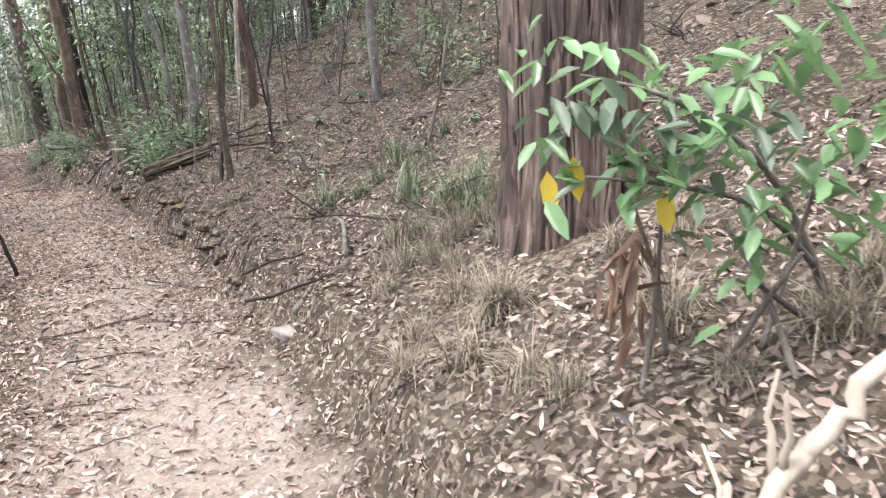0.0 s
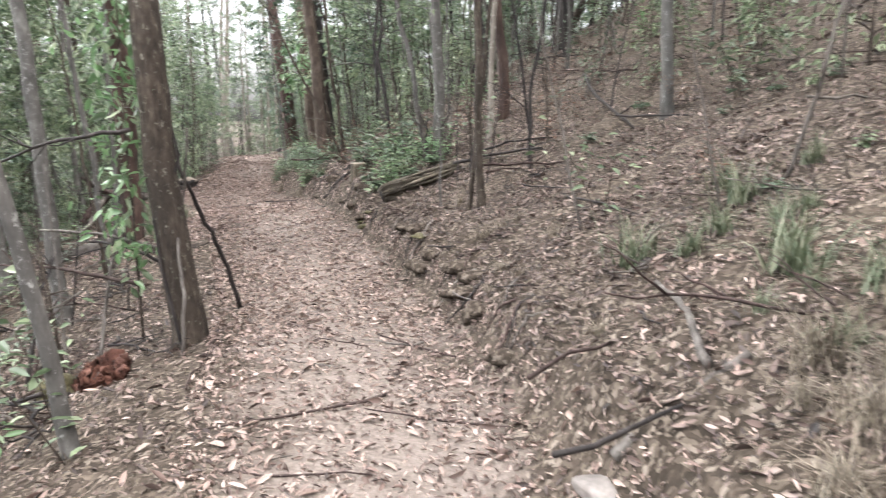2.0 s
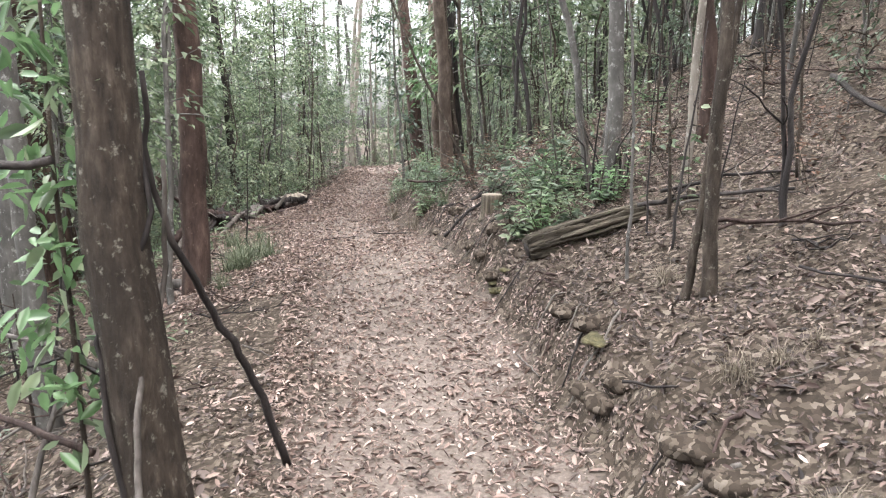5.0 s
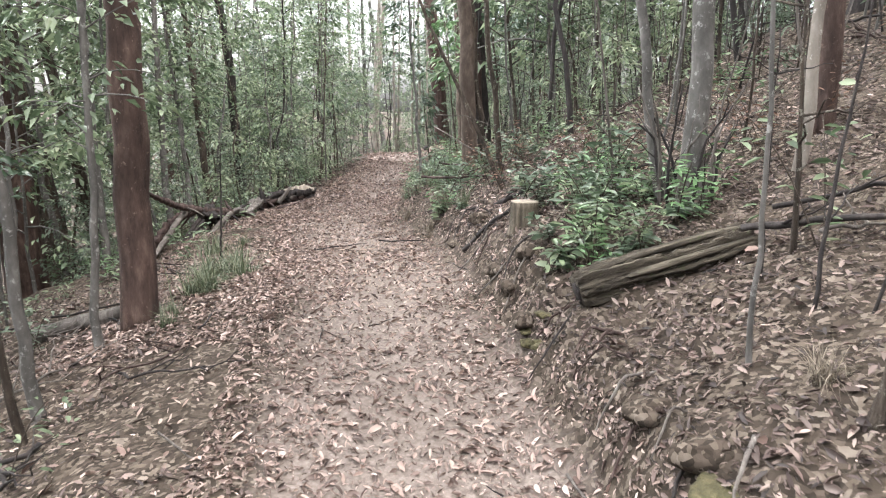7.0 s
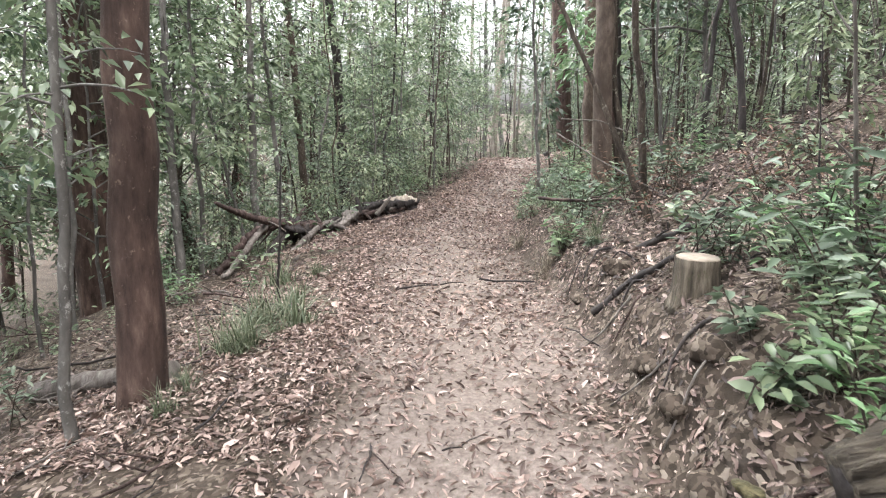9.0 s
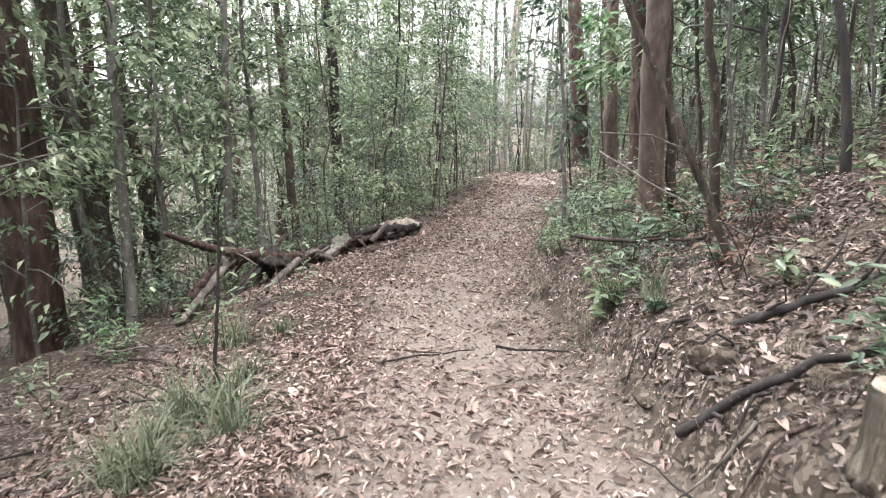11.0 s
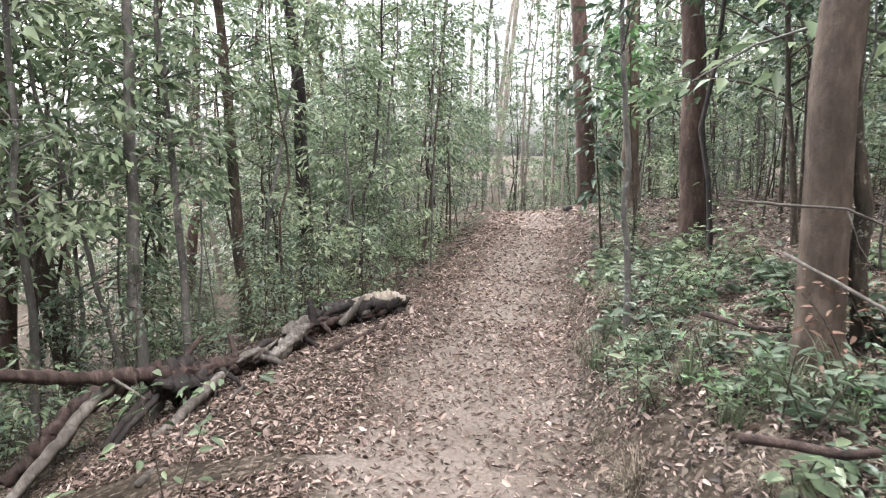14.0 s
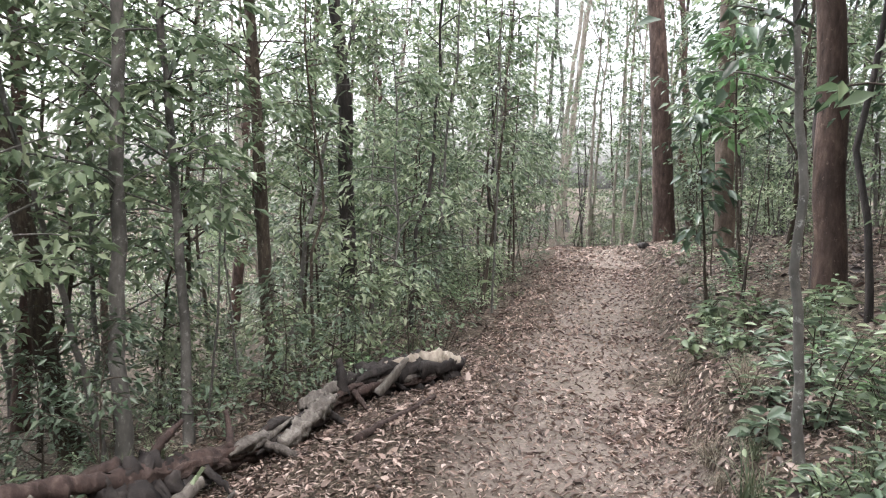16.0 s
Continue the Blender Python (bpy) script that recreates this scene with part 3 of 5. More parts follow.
tree("sapling", (-11.3, 18.2, .1), (-11.4, 18.15, 1.2), 0.04, 2.2, BARK_BROWN, "small sapling with large drooping dark leaves", crown=(0.35, 1, 0.35, 16, 6, 0.17), seed=40, leaf=LEAF_DARK, limbs=1)
tree("sapling", (-13.0, 13.0, -1), (-13.02, 12.97, 2.8), 0.13, 8, BARK_GREY, "grey-brown sapling trunk in the thicket", crown=(0.25, 1, 1.3, 50, 26, 0.13), seed=41)
tree("tree", (-15.67, 13.24, -1.25), (-15.75, 13.0, .5), 0.26, 10, BARK_BROWN, "dark brown trunk down the slope in the thicket", crown=HIGH, seed=42)
tree("sapling", (-13.16, 13.57, -.75), (-13.22, 13.45, 1.75), 0.09, 7, BARK_GREY, "thin grey-green sapling in the thicket", crown=(0.25, 1, 1.2, 50, 26, 0.13), seed=43)
tree("tree", (-14.6, 15.0, -.83), (-14.7, 14.8, 2.19), 0.16, 10, BARK_BROWN, "brown flaking trunk in the thicket", crown=(0.3, 1, 1.4, 50, 26, 0.13), seed=44)
tree("sapling", (-13.3, 13.0, -.93), (-13.4, 12.7, .67), 0.06, 5, BARK_GREY, "thin leaning sapling in the thicket", crown=(0.3, 1, 1, 34, 26, 0.13), seed=45)

# ---- forest: a few kinds, each repeated ----
def forest_tree(seed, height, dia, mat, leaf, crown, limbs, label, group, name="tree"):
    rng = np.random.default_rng(seed)
    home = thing(name, (0, 0, 0), label, name, group)
    n = 16
    ax = axis_points((0, 0, -0.3), (rng.normal() * 0.03, rng.normal() * 0.03), height, n, 0.06 if dia > 0.1 else 0.055, rng)
    h = np.linspace(0, 1, n)
    b = Build()
    tube(b, ax, dia / 2 * (1 - 0.8 * h) * (1 + 0.3 * np.exp(-h * height / 0.3)), 8, 0.06, seed, False)
    part("trunk", b, mat, home)
    cb, tw = Build(), Build()
    low, high, reach, clumps, per, size = crown
    boughs(cb, tw, ax, low, high, reach, clumps, per, size, rng)
    tagged(part("crown", cb, leaf, home, smooth=False), kind="stuff")
    tagged(part("branchwork", tw, mat, home), kind="stuff")
    return home


KINDS = {
    "tall": [forest_tree(100 + i, 11 + 1.5 * (i % 3), 0.14 + 0.07 * (i % 3), m, LEAF_HAZE if i % 2 else LEAF_MID, (0.35, 1.0, 2.0, 34, 26, 0.15), 3,
                         lab, "forest trees") for i, (m, lab) in enumerate([(BARK_GREY, "tall slim grey forest tree with sparse olive leaves"), (BARK_BROWN, "tall brown forest tree with sparse leaves"),
                                                                         (BARK_RED, "tall reddish-brown forest tree with sparse leaves"), (BARK_PALE, "tall pale-barked forest tree with sparse leaves")])],
    "young": [forest_tree(200 + i, 4.2 + 1.1 * (i % 3), 0.045 + 0.012 * (i % 3), m, l, (0.24, 1.0, 1.25, 34, 34, 0.105), 0,
                          lab, "undergrowth saplings", "sapling") for i, (m, l, lab) in enumerate([(BARK_GREY, LEAF_MID, "leafy green sapling with a thin grey stem"), (BARK_BROWN, LEAF_DARK, "leafy dark-green sapling with a brown stem"),
                                                                                       (BARK_GREY, LEAF_OLIVE, "leafy olive-green sapling with a thin stem"), (BARK_BROWN, LEAF_MID, "leafy mid-green sapling in the undergrowth")])],
    "pole": [forest_tree(300 + i, 5.5 + i, 0.035 + 0.01 * i, m, LEAF_MID, (0.4, 1.0, 0.8, 22, 22, 0.095), 0,
                         "thin bare pole-like young tree stem", "bare young trees", "slender_tree") for i, m in enumerate([BARK_GREY, BARK_BROWN, BARK_DARK])],
    "far": [forest_tree(400 + i, 15 + 2 * i, 0.26, m, l, (0.2, 1.0, 2.6, 40, 26, 0.22), 0,
                        "distant forest tree with a loose leafy crown", "distant trees") for i, (m, l) in enumerate([(BARK_GREY, LEAF_HAZE), (BARK_BROWN, LEAF_OLIVE), (BARK_PALE, LEAF_HAZE)])],
    "bush": [forest_tree(500 + i, 1.1 + 0.3 * i, 0.02, BARK_BROWN, l, (0.06, 1.0, 0.6, 22, 20, 0.075), 0, lab, "undergrowth bushes", "bush")
             for i, (l, lab) in enumerate([(LEAF_MID, "low leafy green bush in the undergrowth"), (LEAF_OLIVE, "low olive-green bush in the undergrowth"), (LEAF_HERB, "low grey-green bush in the undergrowth")])],
    "thicket": [forest_tree(600 + i, 4.0 + i, 0.06, BARK_GREY, l, (0.05, 1.0, 1.9, 40, 22, 0.15), 0, lab, "distant thickets", "bush")
                for i, (l, lab) in enumerate([(LEAF_HAZE, "wide leafy grey-green thicket between the trees"), (LEAF_OLIVE, "wide olive-green thicket between the trees")])],
}
CLEAR = [(-5.08, 10.75, 0.38), (-4.0, 9.55, 0.3), (-3.6, 9.6, 0.35), (-4.4, 9.75, 0.25), (-10.9, 11.5, 0.6), (-11.0, 12.0, 0.6), (-11.2, 12.5, 0.65), (-11.4, 13.1, 0.65), (-11.7, 13.6, 0.65),
         (-12.0, 14.1, 0.65), (-12.2, 14.7, 0.6), (-12.2, 15.3, 0.55), (-12.1, 15.8, 0.4), (-10.5, 12.2, 0.5), (-10.3, 11.4, 0.5)]  # about the stump, the log and the fallen tree
STANDS = [(ob.location.x, ob.location.y) for ob in scene.objects if ob.parent is None and ob.type == "EMPTY" and ob.location.length > 0.01]
USED = set()


def plant(kind, x, y, rng, scale=1.0):
    ob = rng.choice(KINDS[kind])
    m = pose(x, y, gz(x, y), rng.uniform(-5, 5), rng.uniform(-5, 5), rng.uniform(0, 360)) @ Matrix.Scale(scale * rng.uniform(0.85, 1.2), 4)
    if ob.name in USED:
        copy_thing(ob, m)
    else:
        USED.add(ob.name)
        ob.matrix_basis = m


def bare(x, y):
    return any((x - a) ** 2 + (y - c) ** 2 < r * r for a, c, r in CLEAR)


def forest(kind, n, s0, s1, u0, u1, gap, seed, scale=1.0):
    rng = random.Random(seed)
    placed = tries = 0
    while placed < n and tries < n * 30:
        tries += 1
        x, y = spot(rng.uniform(s0, s1), rng.uniform(u0, u1))
        s, u = (float(v) for v in track_place(x, y))
        if (abs(u) < min(abs(u0), abs(u1)) if u0 * u1 > 0 else abs(u) < 1.6) or any((x - a) ** 2 + (y - c) ** 2 < gap * gap for a, c in STANDS) or bare(x, y):
            continue
        STANDS.append((x, y))
        plant(kind, x, y, rng, scale)
        placed += 1


forest("young", 24, 28, 39, -6, -1.9, 0.5, 1)
forest("young", 12, 20, 28, -8, -3.6, 0.8, 14, 1.3)
forest("young", 16, 17, 24, -9, -4.2, 0.6, 2)
forest("young", 15, 8, 17, -14, -6, 0.8, 3)
forest("pole", 22, 27, 39, -4.5, -1.4, 0.3, 4)
forest("pole", 32, 9, 27, -14, -3.6, 0.4, 5)
forest("tall", 28, 8, 45, -24, -5, 1.1, 6)
forest("young", 18, 15, 45, -20, -9, 0.9, 7)
forest("young", 12, 25, 42, -10, -4, 0.8, 59, 1.7)
forest("young", 14, 39, 48, -9, -1.7, 0.6, 60)
forest("bush", 34, 38, 50, -10, -1.6, 0.4, 61)
forest("young", 9, 27, 40, 3.0, 8, 0.7, 8)
forest("young", 18, 26, 42, 2.4, 9, 0.8, 58, 1.7)
forest("tall", 44, 14, 45, 4, 20, 1.1, 9)
forest("pole", 36, 15, 40, 3.2, 18, 0.5, 10)
forest("young", 12, 20, 40, 5, 20, 0.9, 11)
forest("tall", 9, 2, 14, 6, 22, 1.5, 12)
forest("pole", 16, 4, 15, 4, 16, 0.7, 13)


def far_woods(n, seed):
    rng = random.Random(seed)
    for _ in range(n):
        a, d = rng.uniform(0, 2 * math.pi), 26 + 44 * rng.random() ** 0.8
        x, y = -6 + d * math.cos(a), 13 + d * math.sin(a)
        s, u = (float(v) for v in track_place(x, y))
        if abs(u) > 3:
            plant("far", x, y, rng)


far_woods(130, 20)
for k, (px, py, d) in enumerate([(-20.3, 30.2, 0.1), (-21.0, 30.6, 0.15), (-21.9, 31.4, 0.11), (-20.0, 31.2, 0.09), (-22.8, 31.2, 0.14), (-23.6, 32.4, 0.12)]):
    tree("slender_tree", (px, py, gz(px, py)), (px + 0.04 * (k % 3 - 1), py, gz(px, py) + 2), d, 9 + k % 3, BARK_PALE, "straight slim pale-barked tree beyond the crest of the track", crown=(0.45, 1, 1.2, 26, 20, 0.15), seed=60 + k)


def woods_beyond(kind, n, near, far, left, right, gap, seed):
    """Trees ahead of the bend, where the track turns away."""
    rng = random.Random(seed)
    for _ in range(n):
        d, w = rng.uniform(near, far), rng.uniform(left, right)
        x, y = -18.9 - 0.6 * d + 0.8 * w, 26.9 + 0.8 * d + 0.6 * w
        if abs(float(track_place(x, y)[1])) > 1.4 and all((x - a) ** 2 + (y - c) ** 2 > gap * gap for a, c in STANDS):
            STANDS.append((x, y))
            plant(kind, x, y, rng)


woods_beyond("bush", 60, 1.5, 12, -9, 10, 0.45, 70)
woods_beyond("young", 50, 2.5, 16, -10, 12, 0.6, 71)
woods_beyond("pole", 34, 2, 14, -8, 10, 0.4, 72)
woods_beyond("tall", 34, 3, 22, -14, 16, 1.0, 73)
woods_beyond("thicket", 26, 7, 26, -16, 18, 1.3, 74)
woods_beyond("thicket", 34, 3, 30, -30, -4, 1.0, 76)
woods_beyond("bush", 34, 1, 12, -16, -2, 0.5, 77)
woods_beyond("tall", 16, 2, 24, -24, -2, 1.0, 78)
woods_beyond("far", 30, 14, 34, -22, 24, 1.6, 75)
tree("sapling", (-11.9, 20.1, .7), (-12.0, 20.0, 2), 0.05, 3.2, BARK_BROWN, "young tree with a bunch of large drooping leaves", crown=(0.6, 1, 0.6, 22, 8, 0.2), seed=46, leaf=LEAF_BRIGHT, limbs=1)
forest("pole", 44, 19, 30, 2.0, 9, 0.3, 41)
forest("young", 5, 19, 28, 3.5, 8, 0.6, 42)
forest("bush", 10, 20, 27, 2.4, 7, 0.5, 43)
forest("bush", 12, 17, 23, -8, -4.2, 0.4, 30)
forest("bush", 60, 23, 38, -6, -1.7, 0.3, 44)
forest("bush", 34, 8, 17, -10, -3.6, 0.45, 31)
forest("bush", 12, 30, 40, 1.4, 6, 0.5, 32)
forest("bush", 34, 12, 34, 4.0, 14, 0.6, 33)
forest("thicket", 6, 8, 40, -26, -14, 1.3, 34)
forest("thicket", 6, 36, 44, -9, -4, 1.0, 35)
forest("thicket", 16, 26, 42, 6, 22, 1.4, 36)
forest("thicket", 16, 0, 20, 9, 22, 1.5, 37)
forest("thicket", 10, 44, 50, -12, 12, 1.2, 38)
forest("tall", 26, 5, 30, 8, 22, 1.2, 39)
forest("pole", 30, 10, 30, 6, 20, 0.5, 40)
forest("tall", 26, 34, 47, 2.5, 24, 1.0, 50)
forest("young", 24, 35, 46, 2.2, 16, 0.7, 51)
forest("pole", 34, 34, 46, 1.6, 12, 0.4, 52)
forest("thicket", 14, 36, 47, 5, 26, 1.3, 53)
forest("bush", 22, 37, 46, 1.4, 8, 0.5, 54)
forest("pole", 12, 12, 22, 4, 10, 0.6, 55)
forest("bush", 14, 11, 22, 4, 10, 0.7, 56)
forest("tall", 18, 10, 25, 5, 14, 1.0, 57)


# ---- fallen wood, stumps and sticks ----
def on_ground(x, y, up=0.0):
    return (x, y, gz(x, y) + up)


def stick(name, pts, r0, r1, mat, label, category="branch", group="", side=0, seed=0, sides=8, ridges=0.06):
    """A fallen branch through pts, with some side twigs as parts."""
    rng = np.random.default_rng(seed + 900)
    pts = np.array(pts, float)
    home = thing(name, pts[0], label, category, group)
    rel = pts - pts[0]
    q = np.linspace(0, len(rel) - 1, max(10, 4 * len(rel)))
    line = np.stack([np.interp(q, np.arange(len(rel)), rel[:, k]) for k in range(3)], 1)
    line[1:-1] += rng.normal(size=(len(line) - 2, 3)) * min(r0 * 0.3, 0.012)
    b = Build()
    tube(b, line, np.linspace(r0, r1, len(line)), sides, ridges, seed)
    part("stem", b, mat, home)
    for k in range(side):
        i = rng.integers(2, len(line) - 2)
        way = unit(rng.normal(size=3) + unit(line[-1] - line[0]) * 1.2 + np.array([0, 0, 0.3]))
        ln = rng.uniform(0.12, 0.45)
        tb = Build()
        h = np.linspace(0, 1, 5)[:, None]
        tube(tb, line[i] + way * ln * h + rng.normal(size=(5, 3)) * 0.015 * h, np.linspace(r0 * 0.45, r0 * 0.15, 5), 5, 0.05, k)
        part("side_twig", tb, mat, home)
    return home


# ridged weathered log, built along its own length
log = thing("fallen_log", (-4.08, 9.57, 0.45), "weathered grey-brown log with deep grooves lying on the bank", "log")
log.rotation_euler = Vector((0.78, 0.66, 0.30)).to_track_quat("Z", "Y").to_euler()
q = np.linspace(0, 0.98, 24)
b = Build()
tube(b, np.stack([0.02 * np.sin(4 * q), 0.015 * np.sin(6 * q + 1), q], 1), 0.105 * np.interp(q, (0, 0.05, 0.8, 0.98), (0.84, 1.0, 1.0, 0.8)), 64, 0.22, 7, True, 8)
part("stem", b, WOOD_LOG, log)
# solid cap on the log end; the shade inside a hollow is its dark colour
b = Build()
tube(b, [(0.01, 0.01, -0.006), (0.01, 0.01, 0.03)], [0.06, 0.055], 14, 0.15, 8)
part("hollow_end", b, BARK_DARK, log, "dark cap coloured like the shaded rotten hollow of the log end")
for k, a in enumerate((0.6, 1.5, 2.7)):
    b = Build()
    x, y = 0.1 * math.cos(a), 0.1 * math.sin(a)
    tube(b, [(x, y, 0.06 + 0.1 * k), (x * 1.08, y * 1.08, 0.4), (x * 1.02, y * 1.02, 0.75), (x * 0.9, y * 0.9, 1.0)], [0.012, 0.022, 0.02, 0.01], 8, 0.2, 9 + k)
    part("split_slab", b, WOOD_LOG, log)
stick("fallen_branch", [(-3.4, 10.12, .8), (-2.9, 10.05, .92), (-2.3, 9.98, 1.0)], 0.022, 0.012, BARK_DARK, "dark fallen branch continuing from the log", side=4, seed=2)
stick("fallen_branch", [(-3.3, 10.35, .9), (-2.8, 10.5, 1.05), (-2.2, 10.4, 1.1)], 0.016, 0.009, BARK_DARK, "dark dead branch lying uphill of the log", side=3, seed=3)


def stump(x, y, r, h, label):
    z = gz(x, y)
    home = thing("tree_stump", (x, y, z), label, "stump")
    hh = np.linspace(-0.1, h, 8)
    b = Build()
    tube(b, np.stack([0 * hh, 0 * hh, hh], 1), r * (1 + 0.35 * np.exp(-(hh + 0.1) / 0.08)), 24, 0.06, 11, True, 7)
    part("body", b, WOOD_LOG, home)
    b = Build()
    tube(b, [(0, 0, h - 0.004), (0, 0, h + 0.006)], [r * 1.0, r * 0.95], 24, 0.03, 11, True, 7)
    part("cut_face", b, WOOD_CUT, home, "pale flat sawn top")


stump(-5.11, 10.87, 0.105, 0.17, "low sawn tree stump with a pale flat top on the bank")


# old fallen tree at the lower edge of the track
def limb(parent, name, pts, radii, mat, seed, sides=12, ridges=0.12, label=""):
    pts = np.array(pts, float) - np.array(parent.location)
    q = np.linspace(0, len(pts) - 1, 5 * len(pts))
    k = np.arange(len(pts))
    line = np.stack([np.interp(q, k, pts[:, c]) for c in range(3)], 1)
    line = np.stack([np.convolve(np.pad(line[:, c], 2, mode="edge"), np.ones(5) / 5, "valid") for c in range(3)], 1)
    if max(radii) > 0.02:
        line[1:-1] += np.random.default_rng(seed).normal(size=(len(line) - 2, 3)) * 0.22 * min(radii)
    if max(radii) > 0.05:
        q, fine = np.linspace(0, len(pts) - 1, 60), q
        line = np.stack([np.interp(q, fine, line[:, c]) for c in range(3)], 1)
    b = Build()
    girth = np.interp(q, k, radii)
    if max(radii) > 0.05:
        girth = girth * (1 + 0.16 * np.sin(q * 9 + seed) * np.sin(q * 4.3 + 2 * seed) + 0.1 * np.sin(q * 23 + seed))
    tube(b, line, girth, sides, ridges, seed, True, 4)
    part(name, b, mat, parent, label)


old = thing("fallen_tree", (-11.4, 12.6, -0.4), "old fallen tree with bare twisted limbs beside the track", "fallen tree")
limb(old, "branch", [(-11.42, 12.66, -.12), (-11.36, 12.4, -.05), (-11.2, 12.0, .05), (-11.0, 11.6, .2), (-10.72, 11.15, .4)], [.055, .05, .045, .038, .02], WOOD_RED, 1)
limb(old, "branch", [(-11.28, 12.2, 0), (-11.25, 12.0, -.12), (-11.2, 11.82, -.28), (-11.12, 11.6, -.45), (-11.04, 11.38, -.58)], [.04, .04, .045, .04, .03], WOOD_GREY, 2)
limb(old, "branch", [(-11.4, 12.55, -.1), (-11.38, 12.35, -.25), (-11.3, 12.05, -.5), (-11.25, 11.95, -.56)], [.04, .028, .025, .02], BARK_DARK, 3)
limb(old, "branch", [(-11.3, 12.95, -.15), (-11.25, 12.7, -.28), (-11.12, 12.4, -.4), (-11.0, 12.1, -.47)], [.035, .04, .035, .025], WOOD_GREY, 4)
limb(old, "branch", [(-11.5, 12.6, -.05), (-11.7, 12.3, -.2), (-11.75, 12.0, -.45), (-11.8, 11.9, -.62)], [.05, .035, .03, .02], WOOD_RED, 5)
limb(old, "stem", [(-11.36, 12.5, -.12), (-11.55, 12.95, -.18), (-11.8, 13.4, -.3), (-12.05, 13.85, -.34), (-12.4, 14.35, -.33), (-12.5, 14.8, -.28), (-12.45, 15.2, -.22), (-12.3, 15.5, -.2)],
     [.055, .07, .055, .065, .07, .065, .08, .06], WOOD_RED, 6, 28, 0.34)
limb(old, "split_slab", [(-11.75, 13.6, -.3), (-11.95, 14.0, -.2), (-12.2, 14.3, -.18)], [.04, .062, .03], WOOD_GREY, 7, 14, 0.35, label="grey weathered slab split from the stem")
limb(old, "split_slab", [(-12.15, 13.95, -.2), (-12.4, 14.4, -.2), (-12.75, 14.75, -.32)], [.03, .05, .03], WOOD_GREY, 8, 14, 0.35)
limb(old, "root_crown", [(-11.33, 12.4, -.1), (-11.42, 12.6, -.16), (-11.52, 12.85, -.2), (-11.6, 13.05, -.28)], [.05, .105, .1, .04], BARK_DARK, 12, 18, 0.45, label="dark hollow root crown with broken roots")
limb(old, "branch", [(-11.3, 12.3, -.02), (-11.34, 12.1, -.1), (-11.42, 11.9, -.24), (-11.4, 11.72, -.42), (-11.5, 11.55, -.62)], [.045, .06, .06, .055, .04], WOOD_RED, 13)
limb(old, "branch", [(-11.4, 12.5, -.12), (-11.28, 12.38, -.26), (-11.26, 12.2, -.36), (-11.14, 12.02, -.5)], [.03, .026, .022, .015], BARK_DARK, 14)
limb(old, "rotten_butt", [(-12.62, 14.6, -.3), (-12.55, 14.95, -.24), (-12.4, 15.3, -.2), (-12.26, 15.62, -.2)], [.08, .13, .14, .1], BARK_DARK, 15, 28, 0.3, label="dark rotten hollowed butt of the stem")
limb(old, "stub", [(-12.4, 14.5, -.3), (-12.43, 14.5, -.12), (-12.5, 14.52, .02)], [.05, .04, .02], BARK_DARK, 9)
limb(old, "stub", [(-12.3, 14.75, -.3), (-12.22, 14.9, -.1), (-12.2, 15.0, .02)], [.04, .035, .015], WOOD_GREY, 10)
limb(old, "pale_end", [(-12.5, 14.95, -.14), (-12.42, 15.2, -.1), (-12.33, 15.42, -.08), (-12.22, 15.6, -.13)], [.035, .055, .085, .05], WOOD_PALE, 11, label="pale bare broken end of the stem")
for k, (p, q2, r) in enumerate([((-11.5, 12.7, -.1), (-11.62, 12.95, .08), .03), ((-11.45, 12.6, -.1), (-11.2, 12.75, -.4), .035), ((-11.6, 13.0, -.15), (-11.35, 13.15, -.34), .03), ((-11.7, 13.25, -.2), (-12.0, 13.35, -.05), .028),
                                ((-11.85, 13.5, -.25), (-11.6, 13.75, -.36), .035), ((-12.2, 14.2, -.28), (-11.95, 14.35, -.38), .03), ((-12.45, 14.6, -.25), (-12.2, 14.6, -.36), .03), ((-11.42, 12.6, -.1), (-11.5, 12.45, -.5), .04),
                                ((-12.5, 15.0, -.22), (-12.3, 15.05, -.3), .04), ((-11.3, 12.3, 0), (-11.6, 12.2, -.35), .02), ((-11.25, 12.1, .03), (-11.0, 12.25, -.1), .012), ((-11.15, 11.7, -.38), (-11.35, 11.55, -.6), .025)]):
    mid = tuple((p[i] + q2[i]) / 2 + (0.04, -0.03, 0.03)[i] * (-1) ** k for i in range(3))
    limb(old, "root", [p, mid, q2], [r, r * 0.8, r * 0.45], (WOOD_RED, WOOD_GREY, BARK_DARK)[k % 3], 90 + k, 9, 0.22)
SPINE = np.array([(-11.5, 12.85, -.2), (-11.75, 13.35, -.28), (-12.05, 13.85, -.3), (-12.4, 14.35, -.29), (-12.5, 14.85, -.24), (-12.35, 15.45, -.2)])
rng = np.random.default_rng(41)
for k in range(16):
    a = rng.uniform(0.1, 4.2)
    h = np.array([a, a + 0.3, a + 0.6, a + rng.uniform(0.75, 1.2)]).clip(0, 5)
    line = np.stack([np.interp(h, np.arange(6), SPINE[:, c]) for c in range(3)], 1)
    turn = rng.uniform(-0.6, 2.4)
    off = np.array([0.8 * math.cos(turn), -0.55 * math.cos(turn), 0.8 * math.sin(turn)]) * rng.uniform(0.05, 0.12)
    line = line + off * np.array([[0.6], [1.1], [1.0], [rng.uniform(0.2, 1.8)]]) + rng.normal(size=(4, 3)) * 0.015
    limb(old, "split_slab", [tuple(p) for p in line], [.012, rng.uniform(.022, .045), rng.uniform(.018, .038), .006], (WOOD_RED, WOOD_GREY, BARK_DARK, BARK_DARK)[k % 4], 120 + k, 10, 0.3)
